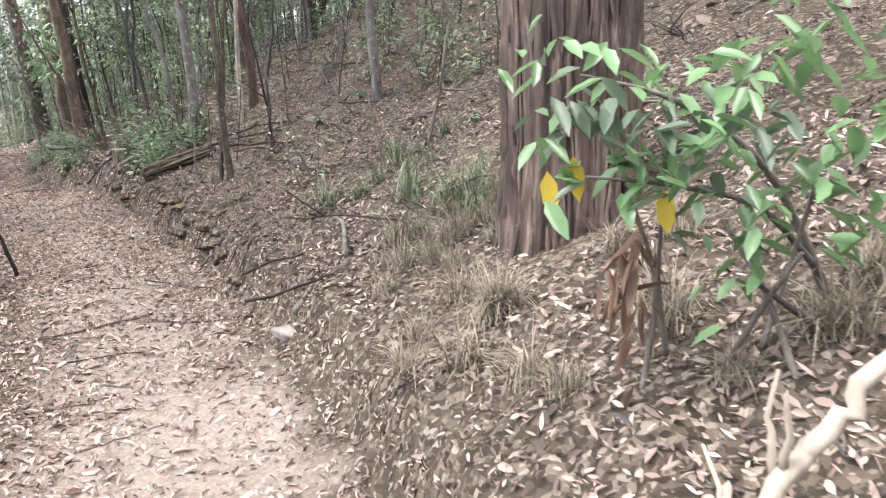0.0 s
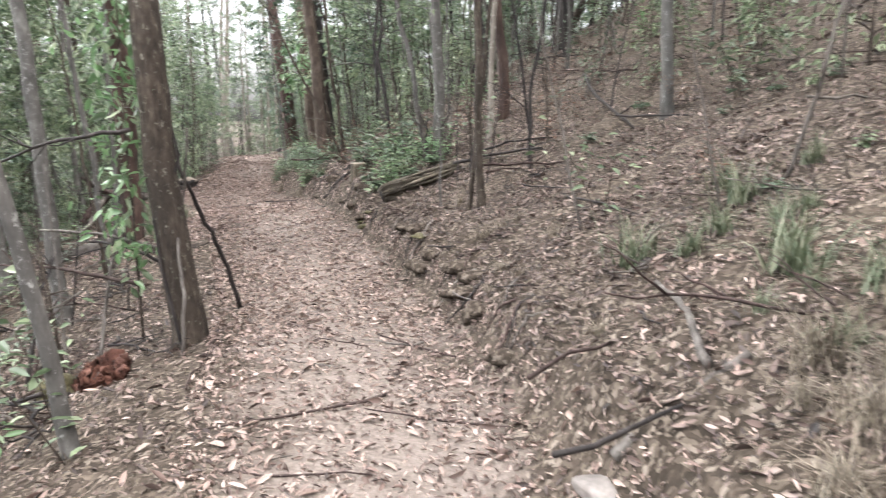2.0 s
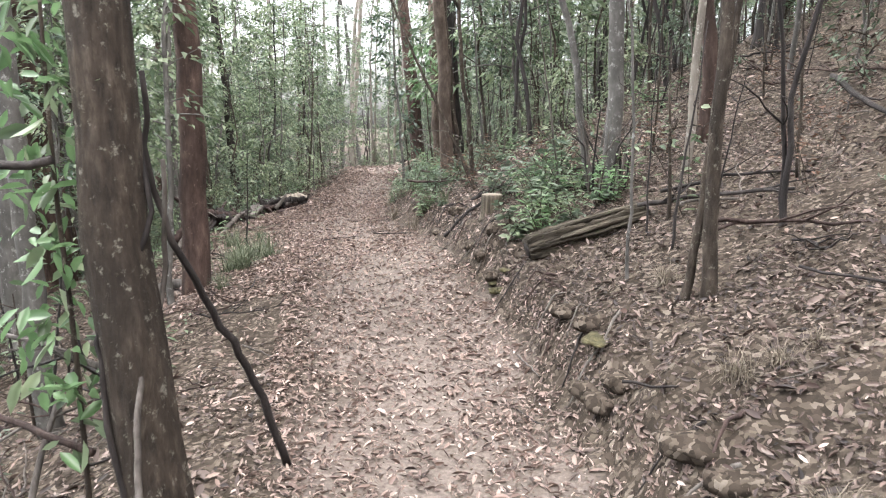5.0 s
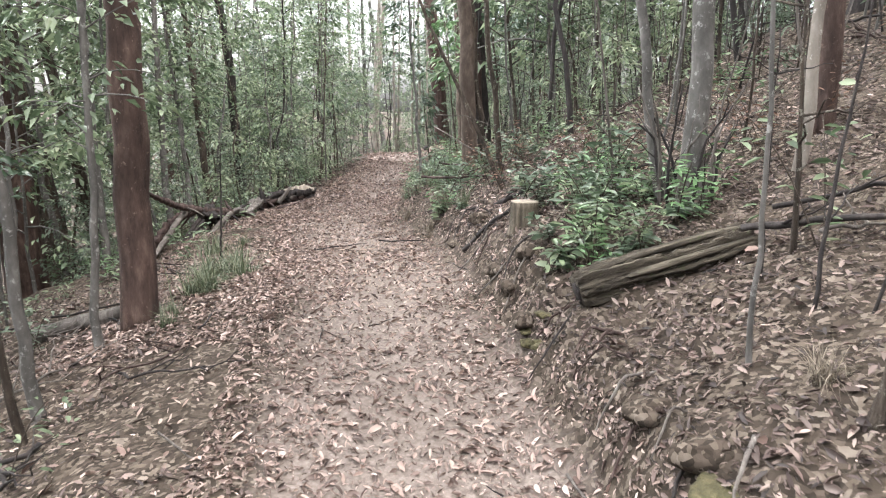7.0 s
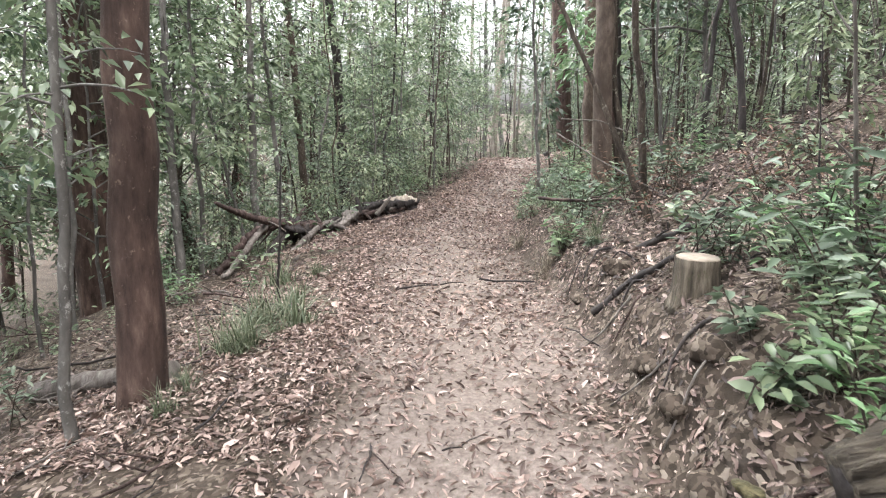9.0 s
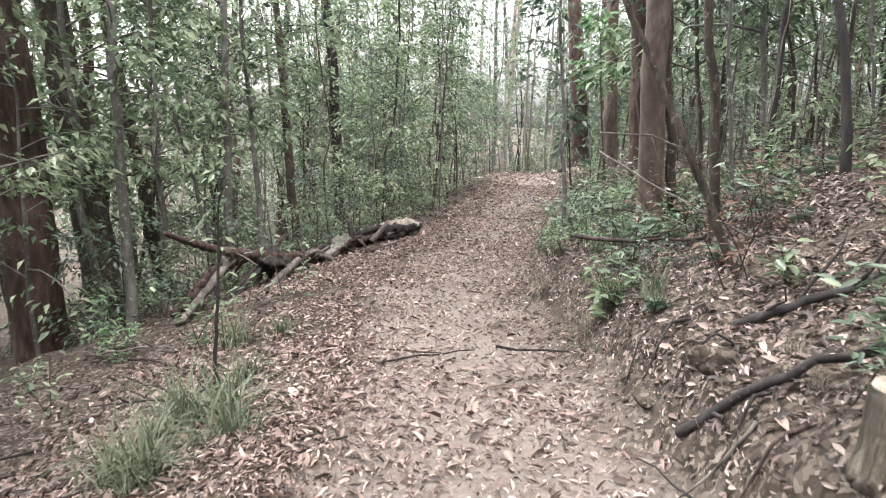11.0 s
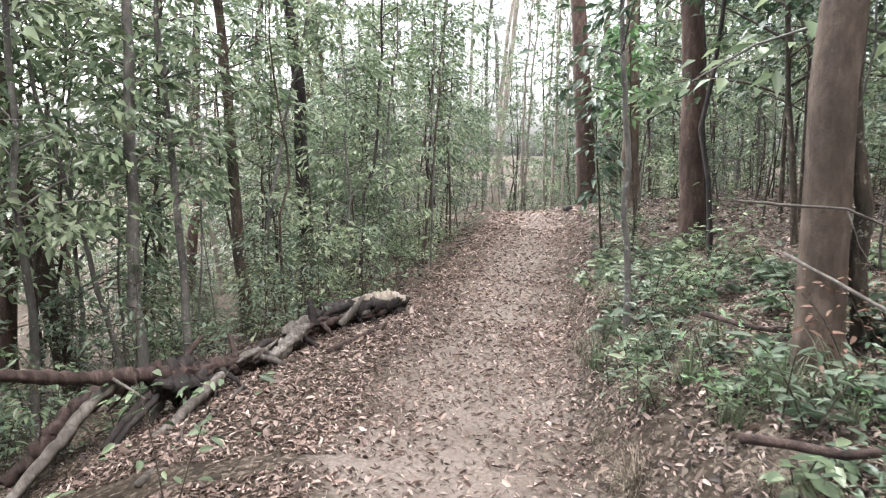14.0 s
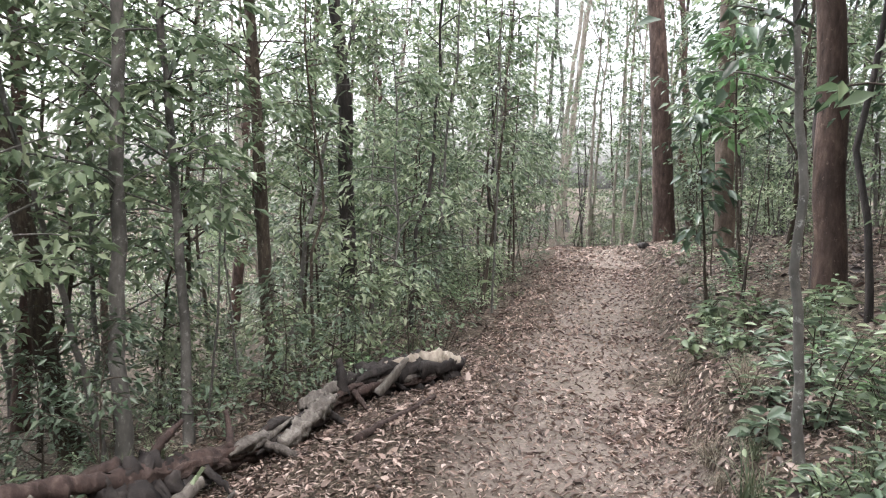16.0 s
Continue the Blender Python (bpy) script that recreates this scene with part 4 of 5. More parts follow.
stick("fallen_branch", [on_ground(-11.45, 14.0, .03), on_ground(-11.7, 14.5, .03), on_ground(-11.85, 15.0, .03)], 0.03, 0.02, WOOD_RED, "thin reddish branch lying beside the fallen tree", seed=5)
stick("fallen_branch", [on_ground(-10.3, 11.9, .02), on_ground(-10.9, 12.6, .02), on_ground(-11.3, 13.1, .03)], 0.022, 0.012, WOOD_GREY, "grey branch lying at the track edge", side=3, seed=6)
stick("fallen_branch", [on_ground(-9.5, 11.2, .02), on_ground(-9.75, 11.6, .05)], 0.045, 0.03, WOOD_RED, "short dark chunk of wood at the track edge", seed=7)

# pale splintered foot of a broken tree
snag = thing("broken_stump", on_ground(-15.3, 16.6), "pale grey splintered stump behind the fallen tree", "stump")
limb(snag, "splinter", [on_ground(-15.3, 16.6, -.05), on_ground(-15.3, 16.62, .25), on_ground(-15.36, 16.66, .6)], [.12, .09, .015], WOOD_GREY, 20, 14, 0.2)

# dark pole propped against the lichen-spotted trunk
stick("propped_branch", [on_ground(-4.1, 6.98, .0), (-4.08, 6.8, .25), (-4.09, 6.62, .6), (-4.07, 6.42, .95), (-4.08, 6.33, 1.2), (-4.03, 6.3, 1.6)], 0.02, 0.01, BARK_DARK, "dark crooked branch propped against the trunk", seed=8)
stick("vine", [on_ground(-3.72, 5.9), (-3.74, 5.98, .2), (-3.86, 6.08, .5), (-3.95, 6.28, .85), (-3.8, 6.2, 1.3)], 0.013, 0.008, WOOD_GREY, "thin pale vine hanging down the trunk", "vine", seed=9)
stick("vine", [on_ground(-3.86, 6.05), (-3.98, 6.04, .35), (-4.02, 6.05, .7), (-3.9, 6.22, 1.1), (-4.1, 6.26, 1.7), (-4.02, 6.2, 2.3)], 0.012, 0.008, BARK_DARK, "dark twisting vine climbing the trunk", "vine", seed=10)
for k, (a, c) in enumerate([((-4.15, 6.3, .42), (-5.2, 6.1, .55)), ((-4.2, 6.35, .3), (-5.0, 6.3, .45)), ((-4.2, 6.1, .2), (-5.5, 5.9, .3)), ((-4.5, 5.9, -.1), (-4.9, 6.6, .5)),
                            ((-5.0, 5.7, -.3), (-5.3, 6.3, .35)), ((-4.7, 5.5, -.3), (-5.5, 6.4, -.1)), ((-5.2, 5.2, -.4), (-4.9, 6.2, .1)), ((-4.1, 6.0, 1.3), (-4.9, 5.5, 1.05))]):
    mid = tuple((a[i] + c[i]) / 2 + (0.05, -0.05, 0.06)[i] for i in range(3))
    low = on_ground(a[0], a[1]) if k > 2 and k < 7 else a
    stick("dead_branch", [low, mid, c], 0.016, 0.007, (WOOD_GREY, BARK_DARK, WOOD_RED)[k % 3], "bare dead branch tangled beside the lichen-spotted trunk", group="dead branches by the trunk", side=4, seed=30 + k)
stick("fallen_log", [on_ground(-5.6, 4.5, .06), on_ground(-5.95, 5.2, .07), on_ground(-6.2, 6.1, .08)], 0.085, 0.07, WOOD_GREY, "grey fallen log down the slope", "log", seed=11, sides=16)
stick("fallen_log", [on_ground(-8.5, 8.75, .05), on_ground(-8.1, 9.0, .06), on_ground(-7.6, 9.3, .06)], 0.075, 0.06, WOOD_GREY, "pale grey log lying behind the reddish trunk", "log", seed=12, sides=16)
stick("fallen_branch", [on_ground(-0.44, 5.18, .03), on_ground(-0.55, 5.6, .03), on_ground(-0.72, 6.1, .03)], 0.019, 0.012, WOOD_GREY, "pale barkless branch lying on the bank", seed=13)
stick("fallen_branch", [on_ground(-0.75, 4.95, .03), on_ground(-0.3, 5.2, .03)], 0.03, 0.02, WOOD_GREY, "grey branch end on the bank", seed=14)
stick("dead_branch", [(-7.5, 13.0, 1.22), (-7.1, 12.95, 1.05), (-6.7, 12.9, .9), on_ground(-6.2, 12.85)], 0.007, 0.004, WOOD_GREY, "pale dead branch slanting from the trunk to the bank", side=3, seed=15)
stick("dead_branch", [(-7.9, 13.6, 1.35), (-7.5, 13.7, 1.34), (-7.2, 13.9, 1.2), on_ground(-7.0, 14.0)], 0.007, 0.004, WOOD_GREY, "thin pale dead branch beside the trunk", side=2, seed=16)
stick("fallen_branch", [on_ground(-5.95, 11.3, .04), on_ground(-5.6, 11.3, .06), on_ground(-5.2, 11.6, .05)], 0.026, 0.014, BARK_DARK, "dark dead branch on the bank", side=2, seed=17)
stick("fallen_branch", [on_ground(-6.0, 11.9, .03), on_ground(-5.7, 12.0, .05), on_ground(-5.4, 12.3, .05)], 0.026, 0.014, BARK_DARK, "dark fallen branch on the slope", side=4, seed=18)
stick("fallen_branch", [on_ground(-4.9, 11.7, .04), on_ground(-4.6, 12.0, .04)], 0.05, 0.045, WOOD_LOG, "short broken piece of log on the slope", seed=19)
stick("fallen_branch", [on_ground(-2.3, 12.3, .05), on_ground(-1.9, 11.0, .08), on_ground(-1.3, 9.7, .05)], 0.026, 0.014, BARK_DARK, "long dark fallen branch on the open slope", side=5, seed=20)
stick("fallen_branch", [on_ground(0.92, 2.14, .0), (1.06, 2.18, .6), (1.16, 2.2, .72), (1.26, 2.21, .85), (1.5, 2.27, 1.12)], 0.026, 0.017, WOOD_PALE, "pale bare branch sticking up out of the dry grass", side=3, seed=21)

stick("fallen_log", [on_ground(-17.1, 26.0, .06), on_ground(-17.6, 26.45, .12)], 0.08, 0.06, BARK_DARK, "short dark log lying where the track bends", "log", seed=23, sides=14)

# twig heap about the foot of the grey trunk
for k in range(12):
    a = k * 0.52
    stick("dead_seedling", [on_ground(-3.88 + 0.16 * math.cos(a), 10.75 + 0.16 * math.sin(a)), (-3.9 + 0.2 * math.cos(a + .3), 10.77 + 0.2 * math.sin(a + .3), gz(-3.9, 10.8) + .3 + .05 * (k % 4)),
                        (-3.92 + 0.32 * math.cos(a + .7), 10.8 + 0.32 * math.sin(a + .7), gz(-3.9, 10.8) + .5 + .12 * (k % 3))], 0.012, 0.005, (BARK_DARK, WOOD_GREY)[k % 2], "thin dead stem at the foot of the grey trunk",
          group="dead stems", side=2, seed=50 + k)


# ---- stones ----
def lump(name, x, y, size, mat, label, category, seed, up=0.3):
    rng = np.random.default_rng(seed)
    bm = bmesh.new()
    bmesh.ops.create_icosphere(bm, subdivisions=3, radius=1)
    off = rng.uniform(0, 50, 3)
    for v in bm.verts:
        k = 1 + 0.35 * noise.noise(v.co * 1.3 + Vector(off)) + 0.12 * noise.noise(v.co * 4 + Vector(off))
        v.co = Vector((v.co.x * size[0] * k, v.co.y * size[1] * k, v.co.z * size[2] * k + size[2] * up))
    me = bpy.data.meshes.new(name)
    bm.to_mesh(me)
    bm.free()
    me.shade_smooth()
    me.materials.append(mat)
    ob = new(name, me)
    ob.location = on_ground(x, y)
    ob.rotation_euler.z = rng.uniform(0, 6)
    return tagged(ob, label, category)


lump("stone", -0.78, 4.88, (0.13, 0.07, 0.05), STONE, "flat brown stone at the foot of the bank", "stone", 1)
lump("stone", -4.42, 5.5, (0.13, 0.12, 0.12), MOSS, "mossy stone beside the track", "stone", 2)
rotten = thing("rotten_wood", on_ground(-4.2, 5.68), "crumbling rust-red rotten wood beside the mossy stone", "rotten wood")
for k in range(9):
    a, r = 0.7 * k, 0.05 + 0.012 * (k % 4)
    px, py = -4.2 + 0.11 * math.cos(a), 5.68 + 0.09 * math.sin(a)
    limb(rotten, "chunk", [on_ground(px, py, -.02), on_ground(px + 0.05 * math.cos(2 * a), py, .05 + .02 * (k % 3)), on_ground(px + 0.1 * math.cos(2 * a), py + 0.06 * math.sin(3 * a), .07 + .03 * (k % 3))], [r, r * 0.8, r * 0.25], WOOD_RUST, 300 + k, 9, 0.4)
lump("moss_cushion", -4.44, 9.74, (0.07, 0.05, 0.03), MOSS, "cushion of yellow-green moss on the cut bank", "moss", 4, -0.2)
for k, (dx, dy) in enumerate([(0.07, -0.03), (-0.06, 0.05), (0.12, -0.09), (-0.02, -0.06), (0.04, 0.07), (-0.11, 0.1)]):
    lump("moss_cushion", -4.44 + dx, 9.74 + dy, (0.05 + 0.008 * (k % 3), 0.04, 0.022), MOSS, "small cushion of moss on the cut bank", "moss", 40 + k, -0.2)
lump("moss_cushion", -3.05, 8.35, (0.16, 0.08, 0.02), MOSS, "mossy lump on the cut bank", "moss", 5, 0.0)


# crumbling edge of the cut bank: clods of dark earth and roots that hang out of it
rng = random.Random(31)
for k in range(18):
    a, c = rng.uniform(13.2, 20.5), rng.uniform(0.74, 0.95)
    px, py = spot(a, c)
    z = rng.uniform(0.04, 0.07)
    ob = lump("earth_clod", px, py, (rng.uniform(0.07, 0.15), rng.uniform(0.06, 0.1), z), SOIL, "dark crumbling clod of earth on the cut bank", "earth clod", 100 + k, -0.25)
    tagged(ob, "dark crumbling clod of earth on the cut bank", "earth clod", "earth clods")
for k in range(30):
    a, c = rng.uniform(13.2, 21.0), rng.uniform(0.88, 1.1)
    p, q1 = spot(a, c), spot(a + rng.uniform(-0.25, 0.25), c - rng.uniform(0.15, 0.32))
    m1 = ((p[0] + q1[0]) / 2, (p[1] + q1[1]) / 2)
    stick("root", [on_ground(*p, .0), on_ground(*m1, .06), on_ground(*q1, .0)], rng.uniform(0.006, 0.014), 0.004, (WOOD_RED, BARK_DARK, WOOD_GREY)[k % 3], "thin bare root hanging out of the cut bank", "root", "exposed roots", 0, 200 + k, 6)


# ---- low plants ----
def tuft(seed, blades, length, mat, label, group, name="grass_tuft", width=0.007, droop=0.7):
    """Grass: each blade a thin arched strip."""
    rng = np.random.default_rng(seed)
    home = thing(name, (0, 0, 0), label, "grass", group)
    b = Build()
    a = rng.uniform(0, 2 * np.pi, blades)
    out = np.stack([np.cos(a), np.sin(a), 0 * a], 1)
    side = np.stack([-np.sin(a), np.cos(a), 0 * a], 1)
    root = rng.normal(size=(blades, 3)) * np.array([0.05, 0.05, 0])
    L, lie_ = length * rng.uniform(0.5, 1.2, blades)[:, None], rng.uniform(0.25, 1.0, blades)[:, None]
    rows = []
    for f in (0, 0.35, 0.7, 1.0):
        p = root + out * L * lie_ * f * (0.35 + 0.65 * f) + np.array([0, 0, 1.0]) * L * (f - droop * lie_ * f * f)
        w = width * (1 - 0.85 * f)
        rows += [p - side * w, p + side * w]
    v = np.stack(rows, 1).reshape(-1, 3)
    k = np.arange(blades)[:, None] * 8
    b.add(v, np.concatenate([k + [[i, i + 1, i + 3, i + 2]] for i in (0, 2, 4)]))
    tagged(part("turf", b, mat, home, smooth=False), kind="stuff")
    return home


def herb(seed, stems, height, size, mat, label, group, ratio=0.5, name="herb", category="plant"):
    """A low plant: thin stems with paired broad leaves."""
    rng = np.random.default_rng(seed)
    home = thing(name, (0, 0, 0), label, category, group)
    for k in range(stems):
        a, h = rng.uniform(0, 6.28), height * rng.uniform(0.6, 1.2)
        tip = np.array([math.cos(a) * h * 0.6, math.sin(a) * h * 0.6, h])
        q = np.linspace(0, 1, 6)[:, None]
        line = q * tip * np.array([1, 1, 1]) + np.array([[0, 0, 0.15 * h]]) * np.sin(q * 3)
        line = line + np.array([rng.normal() * 0.04, rng.normal() * 0.04, 0])
        sb = Build()
        tube(sb, line, np.linspace(0.004, 0.002, 6), 4, 0, caps=False)
        stem = part("stem", sb, BARK_BROWN, home)
        lb = Build()
        n = 12 if size > 0.07 else 24
        i = rng.uniform(0.8, 5, n)
        at = np.stack([np.interp(i, np.arange(6), line[:, c]) for c in range(3)], 1)
        at = at + rng.normal(size=(n, 3)) * np.array([0.05, 0.05, 0.03]) * height / 0.3
        b2 = rng.uniform(0, 6.28, n)
        way = np.stack([np.cos(b2), np.sin(b2), rng.uniform(-0.3, 0.4, n)], 1)
        Ls = size * rng.uniform(0.6, 1.25, n)
        leaves(lb, at, way, rng.normal(size=(n, 3)) * 0.35 + np.array([0, 0, 1]), Ls, Ls * ratio, True, 0.25, 0.18)
        part("foliage", lb, mat, home, smooth=False)
    return home


DONE = set()


def sow(kinds, n, s0, s1, u0, u1, seed, lo=0.7, hi=1.3):
    rng = random.Random(seed)
    for _ in range(n):
        ob = rng.choice(kinds)
        x, y = spot(rng.uniform(s0, s1), rng.uniform(u0, u1))
        if bare(x, y):
            continue
        m = pose(x, y, gz(x, y) - 0.01, 0, 0, rng.uniform(0, 360)) @ Matrix.Scale(rng.uniform(lo, hi), 4)
        if ob.name in DONE:
            copy_thing(ob, m)
        else:
            DONE.add(ob.name)
            ob.matrix_basis = m


DRY = [tuft(700 + i, 130, 0.4, STRAW, "dry straw-coloured grass tuft drooping down the bank", "dry grass tufts", width=0.0045, droop=1.0) for i in range(3)]
GREEN = [tuft(710 + i, 70, 0.4, GRASS, "green grass tuft with long thin arching blades", "green grass tufts", width=0.006, droop=0.8) for i in range(3)]
BROAD = [herb(720 + i, 3, 0.18, 0.085, m, lab, "low broad-leaved plants", 0.55) for i, (m, lab) in
         enumerate([(LEAF_HERB, "low plant with broad blue-green leaves on the bank"), (LEAF_HERB, "low broad-leaved plant with grey-green leaves"), (LEAF_MID, "low broad-leaved plant with mid-green leaves")])]
FERN = [herb(730 + i, 3, 0.3, 0.062, m, lab, "small bushy plants", 0.35, "small_shrub", "shrub") for i, (m, lab) in
        enumerate([(LEAF_HERB, "small bushy plant with narrow grey-green leaves"), (LEAF_BRIGHT, "small bushy plant with bright green leaves"), (LEAF_MID, "small bushy plant with fine green leaves")])]
WHIP = [herb(740 + i, 2, 0.55, 0.07, LEAF_MID, "thin upright seedling with a few leaves", "seedlings", 0.45, "seedling") for i in range(2)]
BRUSH = [herb(750 + i, 3, 0.4, 0.05, LEAF_DEAD, "dead twiggy plant with curled brown leaves", "dead plants", 0.4, "dead_shrub", "shrub") for i in range(2)]
sow(DRY, 38, 9.3, 12.0, 0.9, 2.2, 1, 0.6, 1.1)
sow(DRY, 16, 12.0, 20.5, 0.85, 1.5, 2, 0.35, 0.7)
sow(DRY, 18, 21, 28, 0.7, 1.1, 3, 0.4, 0.9)
sow(GREEN, 26, 11.6, 13.6, 1.5, 2.9, 4, 0.6, 1.2)
sow(GREEN, 12, 20.0, 22.4, -1.7, -1.15, 5, 0.7, 1.1)
sow(GREEN, 20, 21, 28, 0.75, 1.5, 6, 0.5, 1.0)
sow(GREEN, 5, 18.9, 20, -1.7, -1.2, 7, 0.35, 0.55)
sow(GREEN, 14, 25, 34, -3.4, -2.0, 8, 0.6, 1.1)
sow(GREEN, 12, 27, 38, 0.9, 2, 9, 0.5, 0.9)
sow(FERN, 34, 17.8, 19.5, 1.0, 1.9, 10, 0.8, 1.3)
sow(FERN, 34, 21.5, 26, 0.8, 1.9, 11, 0.6, 1.2)
sow(FERN, 16, 26, 36, 0.9, 2.0, 12, 0.7, 1.2)
sow(FERN, 44, 22.5, 37, -4.5, -1.6, 22, 0.7, 1.3)
sow(WHIP, 34, 26, 38, -4.5, -1.5, 23, 0.8, 1.5)
sow(BROAD, 26, 25, 29, 0.85, 2.4, 24, 0.9, 1.5)
sow(BROAD, 18, 17.3, 19.6, 0.85, 1.8, 13)
sow(BROAD, 46, 20.6, 26, 0.8, 2.6, 14)
sow(BROAD, 14, 12, 17, 1.5, 4, 15, 0.5, 1.0)
sow(WHIP, 8, 14, 27, 1.4, 4, 16)
sow(WHIP, 3, 24.5, 25.8, 1.2, 1.7, 25, 0.9, 1.2)
sow(WHIP, 14, 12, 26, -3.6, -1.4, 17)
sow(FERN, 30, 13, 26, -5, -2, 18, 0.8, 1.5)
sow(BRUSH, 14, 13, 20, 1.2, 4.5, 19)
sow(BRUSH, 12, 20, 23, 1.2, 2.6, 20)
sow(FERN, 20, 14, 30, 2.5, 9, 21, 0.8, 1.6)

# leafy shrub that hangs over the start of the track
shrub = thing("shrub", on_ground(1.55, 2.75), "shrub with large glossy bright-green leaves beside the track", "shrub")
limb(shrub, "stem", [on_ground(1.55, 2.75, -.05), (1.5, 2.75, .8), (1.3, 2.7, 1.15), (1.0, 2.6, 1.35), (0.7, 2.52, 1.42)], [.02, .016, .012, .008, .004], WOOD_GREY, 60, 8, 0.04)
limb(shrub, "stem", [(1.5, 2.75, .8), (1.25, 2.6, 1.05), (0.95, 2.5, 1.12), (0.72, 2.45, 1.15)], [.012, .01, .006, .004], WOOD_GREY, 61, 8, 0.04)
limb(shrub, "stem", [on_ground(1.55, 2.75, -.05), (1.4, 2.6, .7), (1.2, 2.5, .85)], [.016, .013, .006], WOOD_GREY, 62, 8, 0.04)
rng = np.random.default_rng(77)
for k, (c, n) in enumerate([((.72, 2.52, 1.44), 9), ((.9, 2.56, 1.42), 9), ((1.1, 2.6, 1.38), 10), ((.75, 2.45, 1.18), 8), ((.95, 2.5, 1.16), 10), ((1.15, 2.5, 1.2), 12), ((1.3, 2.55, 1.3), 12), ((1.3, 2.5, 1.05), 12), ((1.25, 2.45, .9), 8), ((1.05, 2.5, 1.3), 12), ((1.2, 2.42, 1.4), 12), ((1.35, 2.45, 1.5), 14), ((.85, 2.48, 1.28), 9), ((1.45, 2.5, 1.2), 14), ((1.4, 2.55, 1.65), 10), ((1.1, 2.5, 1.05), 8), ((1.5, 2.45, 1.0), 10), ((1.6, 2.45, 1.3), 14), ((1.7, 2.5, 1.45), 14), ((1.65, 2.4, 1.12), 12), ((1.0, 2.5, 1.2), 10), ((.8, 2.5, 1.36), 8)]):
    n = int(n * 1.35)
    for _ in range(n):
        b = Build()
        a, L = rng.uniform(0, 6.28), rng.uniform(0.07, 0.125)
        at = np.array(c) - np.array(shrub.location) + np.array([-0.09, 0, 0]) + rng.normal(size=3) * 0.055
        leaves(b, [at], [(math.cos(a), math.sin(a), rng.uniform(-0.9, 0.1))], [rng.normal(size=3) * 0.3 + np.array([0, 0, 1])], [L], [L * 0.46], True, 0.3, 0.12)
        part("leaf", b, LEAF_BRIGHT if k < 6 or k % 3 else LEAF_HERB, shrub, smooth=False)
for c in ((.73, 2.5, 1.16), (.8, 2.5, 1.2), (1.05, 2.52, 1.1)):
    b = Build()
    leaves(b, [np.array(c) - np.array(shrub.location) + np.array([-0.09, 0, 0])], [(0.1, -0.1, -1)], [(-0.3, -1, 0.2)], [0.13], [0.06], True, 0.2, 0.1)
    part("yellow_leaf", b, LEAF_YELLOW, shrub, "withered yellow leaf", smooth=False)
dead = thing("dead_shrub", on_ground(1.25, 2.6), "leafless pale stems with a hank of rusty dead leaves", "shrub")
for k, (p, q2) in enumerate([((1.05, 2.85), (.9, 2.78, 1.05)), ((0.95, 2.75), (.98, 2.72, 1.0)), ((1.3, 2.75), (1.4, 2.7, 1.1)), ((1.15, 2.7), (1.3, 2.5, .95)), ((1.35, 2.55), (1.15, 2.75, 1.0))]):
    limb(dead, "stem", [on_ground(*p, -.03), tuple((np.array(on_ground(*p)) + np.array(q2)) / 2 + 0.02), q2], [.011, .009, .006], WOOD_GREY, 70 + k, 7, 0.05)
b = Build()
spray(b, np.array((0.9, 2.7, .84)) - np.array(dead.location), (0.04, 0.04, 0.12), 40, 0.12, rng, True, 0.25, 2.5)
tagged(part("dead_leaves", b, LEAF_DEAD, dead, "hanging rust-brown dead leaves", smooth=False), kind="stuff")

shrub.location = Vector(shrub.location) + Vector((0.03, 0.3, 0.04))
dead.location = Vector(dead.location) + Vector((0.03, 0.2, 0.05))

# leaves climbing beside the lichen-spotted trunk
creeper = thing("creeper", on_ground(-4.3, 6.12), "bright green leafy creeper climbing beside the trunk", "creeper")
limb(creeper, "stem", [on_ground(-4.3, 6.12, -.03), (-4.25, 6.1, .6), (-4.2, 6.05, 1.3), (-4.15, 6.05, 2.3)], [.012, .01, .008, .005], BARK_BROWN, 80, 7, 0.04)
for k in range(24):
    b = Build()
    z = 0.35 + 0.085 * k
    spray(b, np.array((-4.28 + 0.1 * math.sin(k), 6.08 + 0.06 * math.cos(2 * k), z)) - np.array(creeper.location), (0.09, 0.09, 0.08), 15, 0.1, rng, True, 0.42, 0.8)
    tagged(part("foliage", b, LEAF_BRIGHT if k % 3 else LEAF_MID, creeper, smooth=False), kind="stuff")

# ---- small fallen twigs ----
def twig(seed):
    rng = np.random.default_rng(seed)
    home = thing("fallen_twig", (0, 0, 0), "thin dead twig lying among the leaves", "twig", "fallen twigs")
    b = Build()
    q = np.linspace(-0.5, 0.5, 8)
    ln = rng.uniform(0.3, 0.7)
    tube(b, np.stack([q * ln, np.cumsum(rng.normal(size=8)) * 0.012, np.abs(rng.normal(size=8)) * 0.006 + 0.012], 1), np.linspace(0.007, 0.003, 8), 5, 0.1, seed)
    part("stem", b, (WOOD_GREY, WOOD_RED, BARK_DARK)[seed % 3], home)
    return home


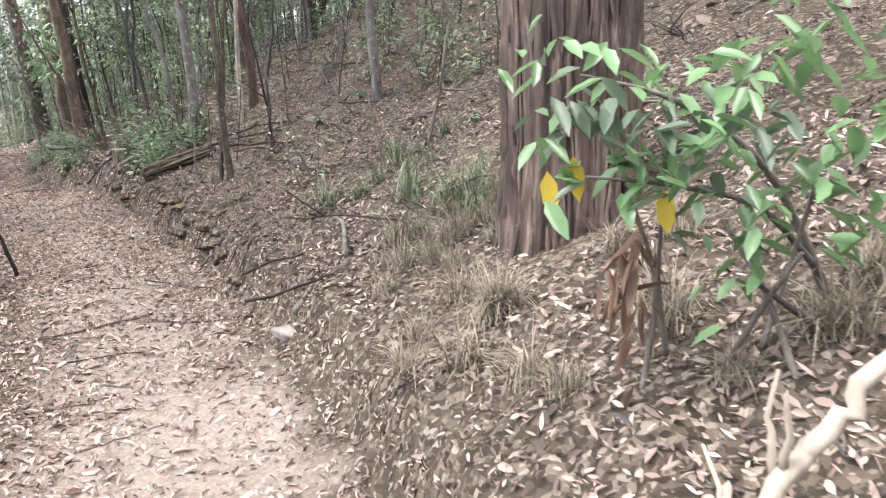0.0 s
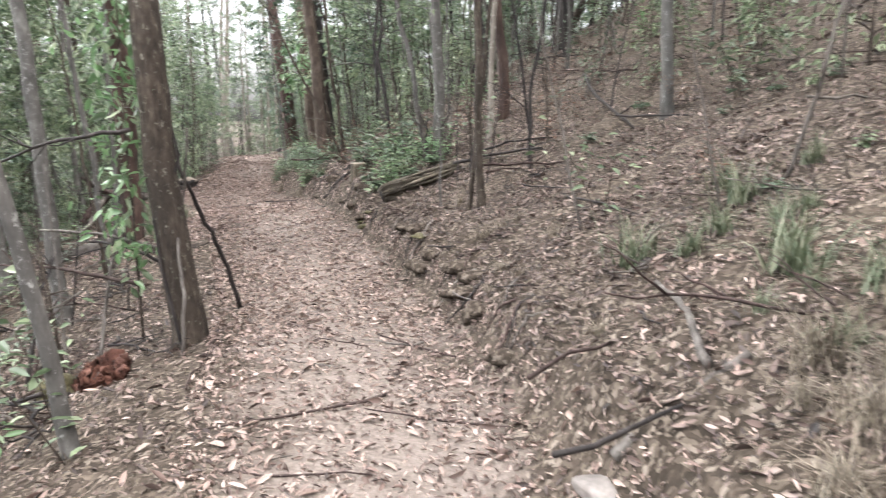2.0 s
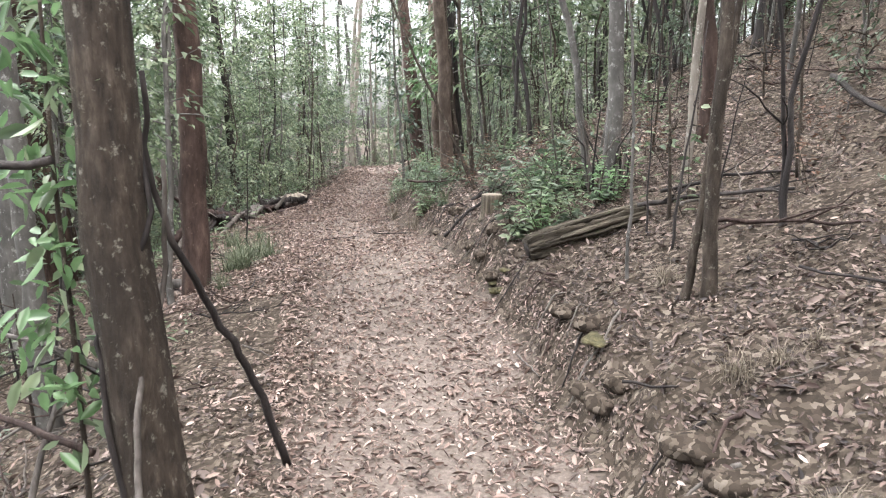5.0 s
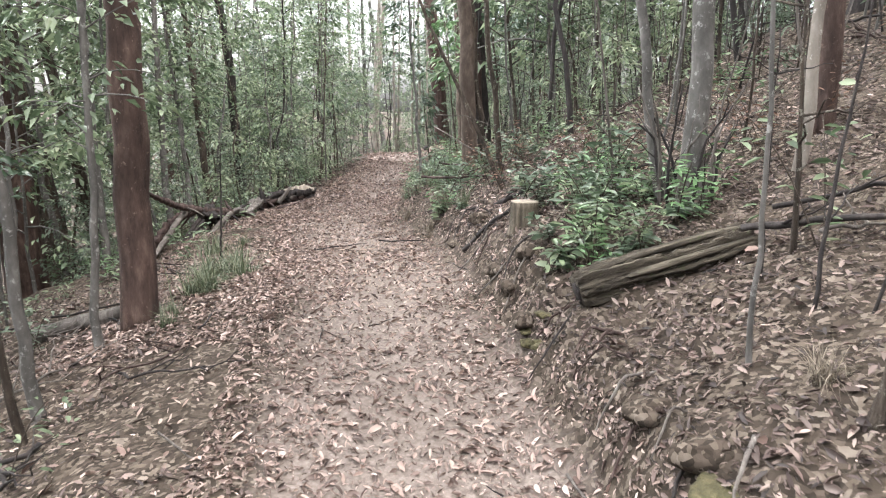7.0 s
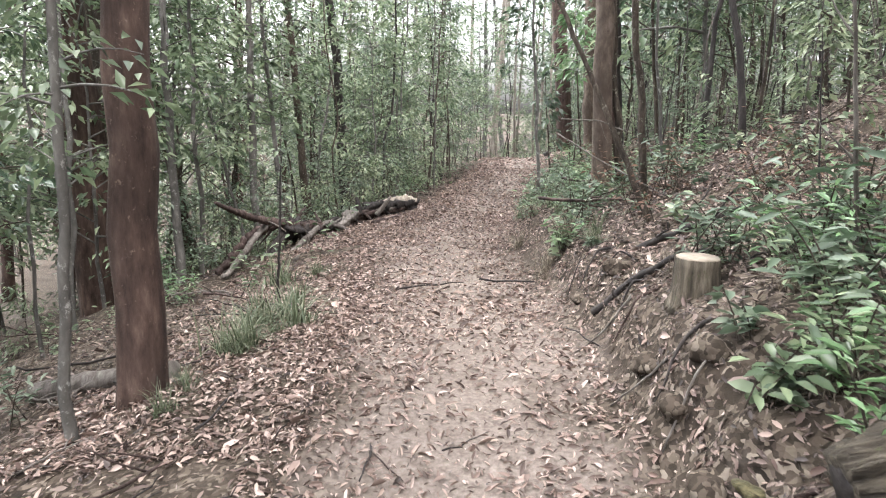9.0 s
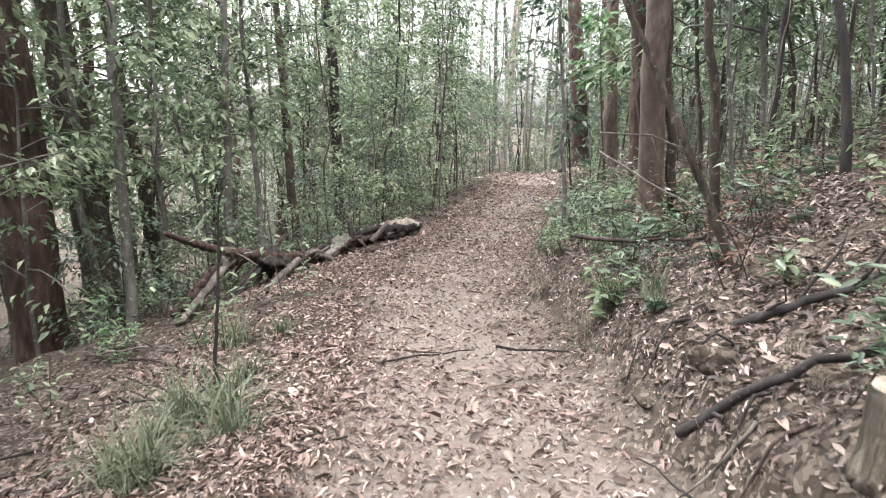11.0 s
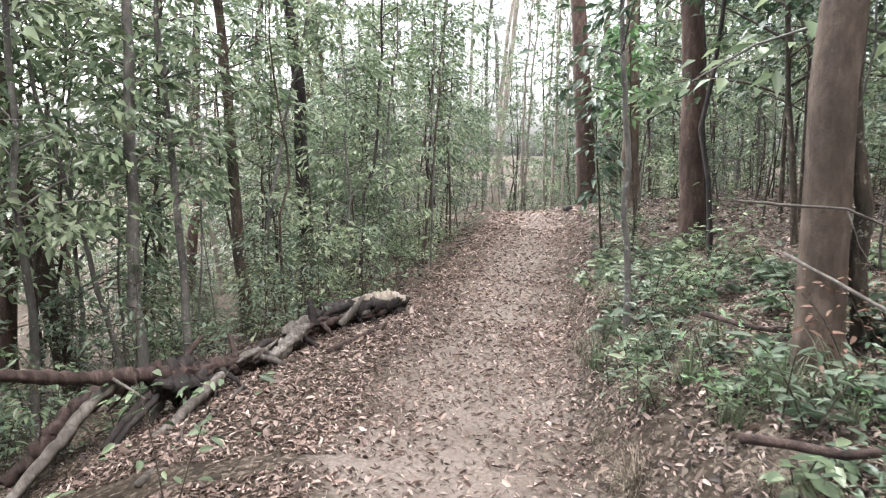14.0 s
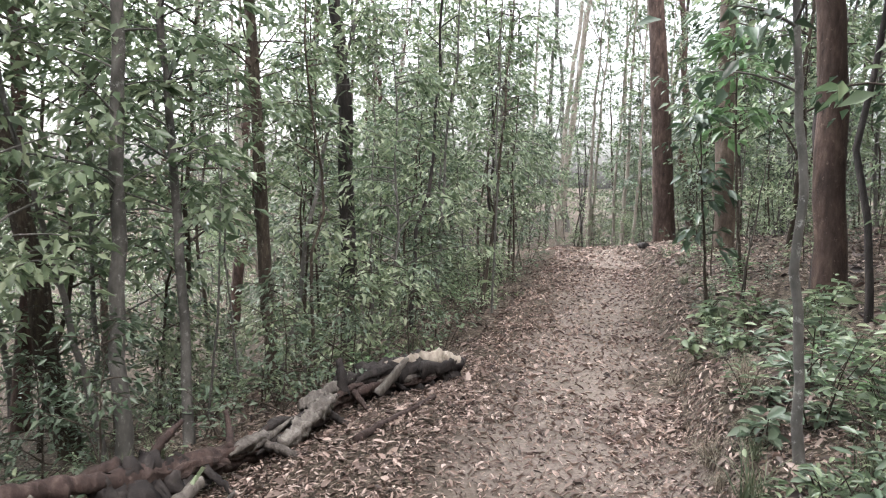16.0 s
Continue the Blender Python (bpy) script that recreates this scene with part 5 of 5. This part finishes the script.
def dead_bough(seed):
    rng = np.random.default_rng(seed)
    home = thing("dead_branch", (0, 0, 0), "forked dead branch lying on the leaf litter", "branch", "fallen branches")
    mat = (WOOD_GREY, WOOD_RED, BARK_DARK)[seed % 3]
    q = np.linspace(0, 1, 12)
    ln = rng.uniform(0.9, 1.6)
    line = np.stack([(q - 0.5) * ln, np.cumsum(rng.normal(size=12)) * 0.05, 0.02 + 0.1 * q * q + rng.uniform(0, 0.03, 12)], 1)
    b = Build()
    tube(b, line, np.linspace(0.014, 0.004, 12), 7, 0.15, seed)
    part("stem", b, mat, home)
    for k in range(5):
        i = 3 + k + k // 2
        way = np.array([0.7, rng.choice([-1, 1]) * 0.6, rng.uniform(0.0, 0.7)])
        h = np.linspace(0, 1, 6)[:, None]
        tb = Build()
        tube(tb, line[i] + way * h * rng.uniform(0.2, 0.5) + rng.normal(size=(6, 3)) * 0.02 * h, np.linspace(0.008, 0.003, 6), 5, 0.05, k)
        part("side_twig", tb, mat, home)
    return home


def dead_sapling(seed):
    rng = np.random.default_rng(seed + 40)
    home = thing("dead_sapling", (0, 0, 0), "thin leafless dead stem standing in the litter", "sapling", "dead stems on the slope")
    mat = (BARK_DARK, BARK_BROWN, WOOD_GREY)[seed % 3]
    n, high = 12, rng.uniform(0.9, 2.2)
    line = axis_points((0, 0, -0.06), rng.normal(size=2) * 0.16, high, n, 0.05, rng)
    b = Build()
    tube(b, line, np.linspace(0.013, 0.004, n), 6, 0.08, seed)
    part("stem", b, mat, home)
    for k in range(3):
        i = rng.integers(3, n - 1)
        h = np.linspace(0, 1, 6)[:, None]
        way = np.array([rng.normal(), rng.normal(), rng.uniform(0.1, 0.9)])
        tb = Build()
        tube(tb, line[i] + way * h * rng.uniform(0.15, 0.4) + rng.normal(size=(6, 3)) * 0.02 * h, np.linspace(0.006, 0.002, 6), 4, 0.05, k)
        part("side_twig", tb, mat, home)
    return home


STEMS = [dead_sapling(i) for i in range(6)]
sow(STEMS, 70, 12, 25, 1.5, 6.5, 47, 0.7, 1.3)
sow(STEMS, 22, 12.5, 18, -4.5, -1.6, 48, 0.6, 1.2)
sow(STEMS, 24, 25, 37, 1.4, 5, 49, 0.7, 1.3)
BOUGHS = [dead_bough(i) for i in range(5)]
sow(BOUGHS, 40, 11, 29, 1.4, 6, 43, 0.6, 1.2)
sow(BOUGHS, 18, 12, 27, -4.5, -1.6, 44, 0.7, 1.3)
sow(BOUGHS, 8, 16.3, 18.6, -2.2, -1.25, 45, 0.6, 1.0)
sow(BOUGHS, 8, 13.5, 16, -2.6, -1.4, 46, 0.7, 1.2)
TWIGS = [twig(i) for i in range(6)]
sow(TWIGS, 46, 9.5, 24, -1.6, 0.9, 40)
sow(TWIGS, 64, 10, 26, 0.9, 4.5, 41, 0.8, 1.8)
sow(TWIGS, 42, 11, 26, -4, -1.2, 42, 0.8, 1.8)

# ---- single pale fallen leaves on the track ----
def litter_leaf(seed):
    rng = np.random.default_rng(seed)
    b = Build()
    L = 0.05 + 0.012 * seed
    leaves(b, [(-L / 2, 0, 0.008)], [(1, 0, 0.05)], [(0.1 * rng.normal(), 0.2 * rng.normal(), 1)], [L], [L * (0.3 + 0.03 * seed)], True, rng.uniform(-0.2, 0.3), 0.3)
    return b.mesh("fallen_leaf", LITTER_PALE, False)


LITTER_MESHES = [litter_leaf(i) for i in range(5)]
rng = random.Random(60)
for k in range(300):
    x, y = spot(rng.uniform(10, 23), rng.gauss(-0.1, 0.6))
    ob = new("fallen_leaf", LITTER_MESHES[k % 5])
    ob.parent = ground
    ob.matrix_basis = pose(x, y, gz(x, y) + 0.012, rng.uniform(-20, 20), rng.uniform(-20, 20), rng.uniform(0, 360))
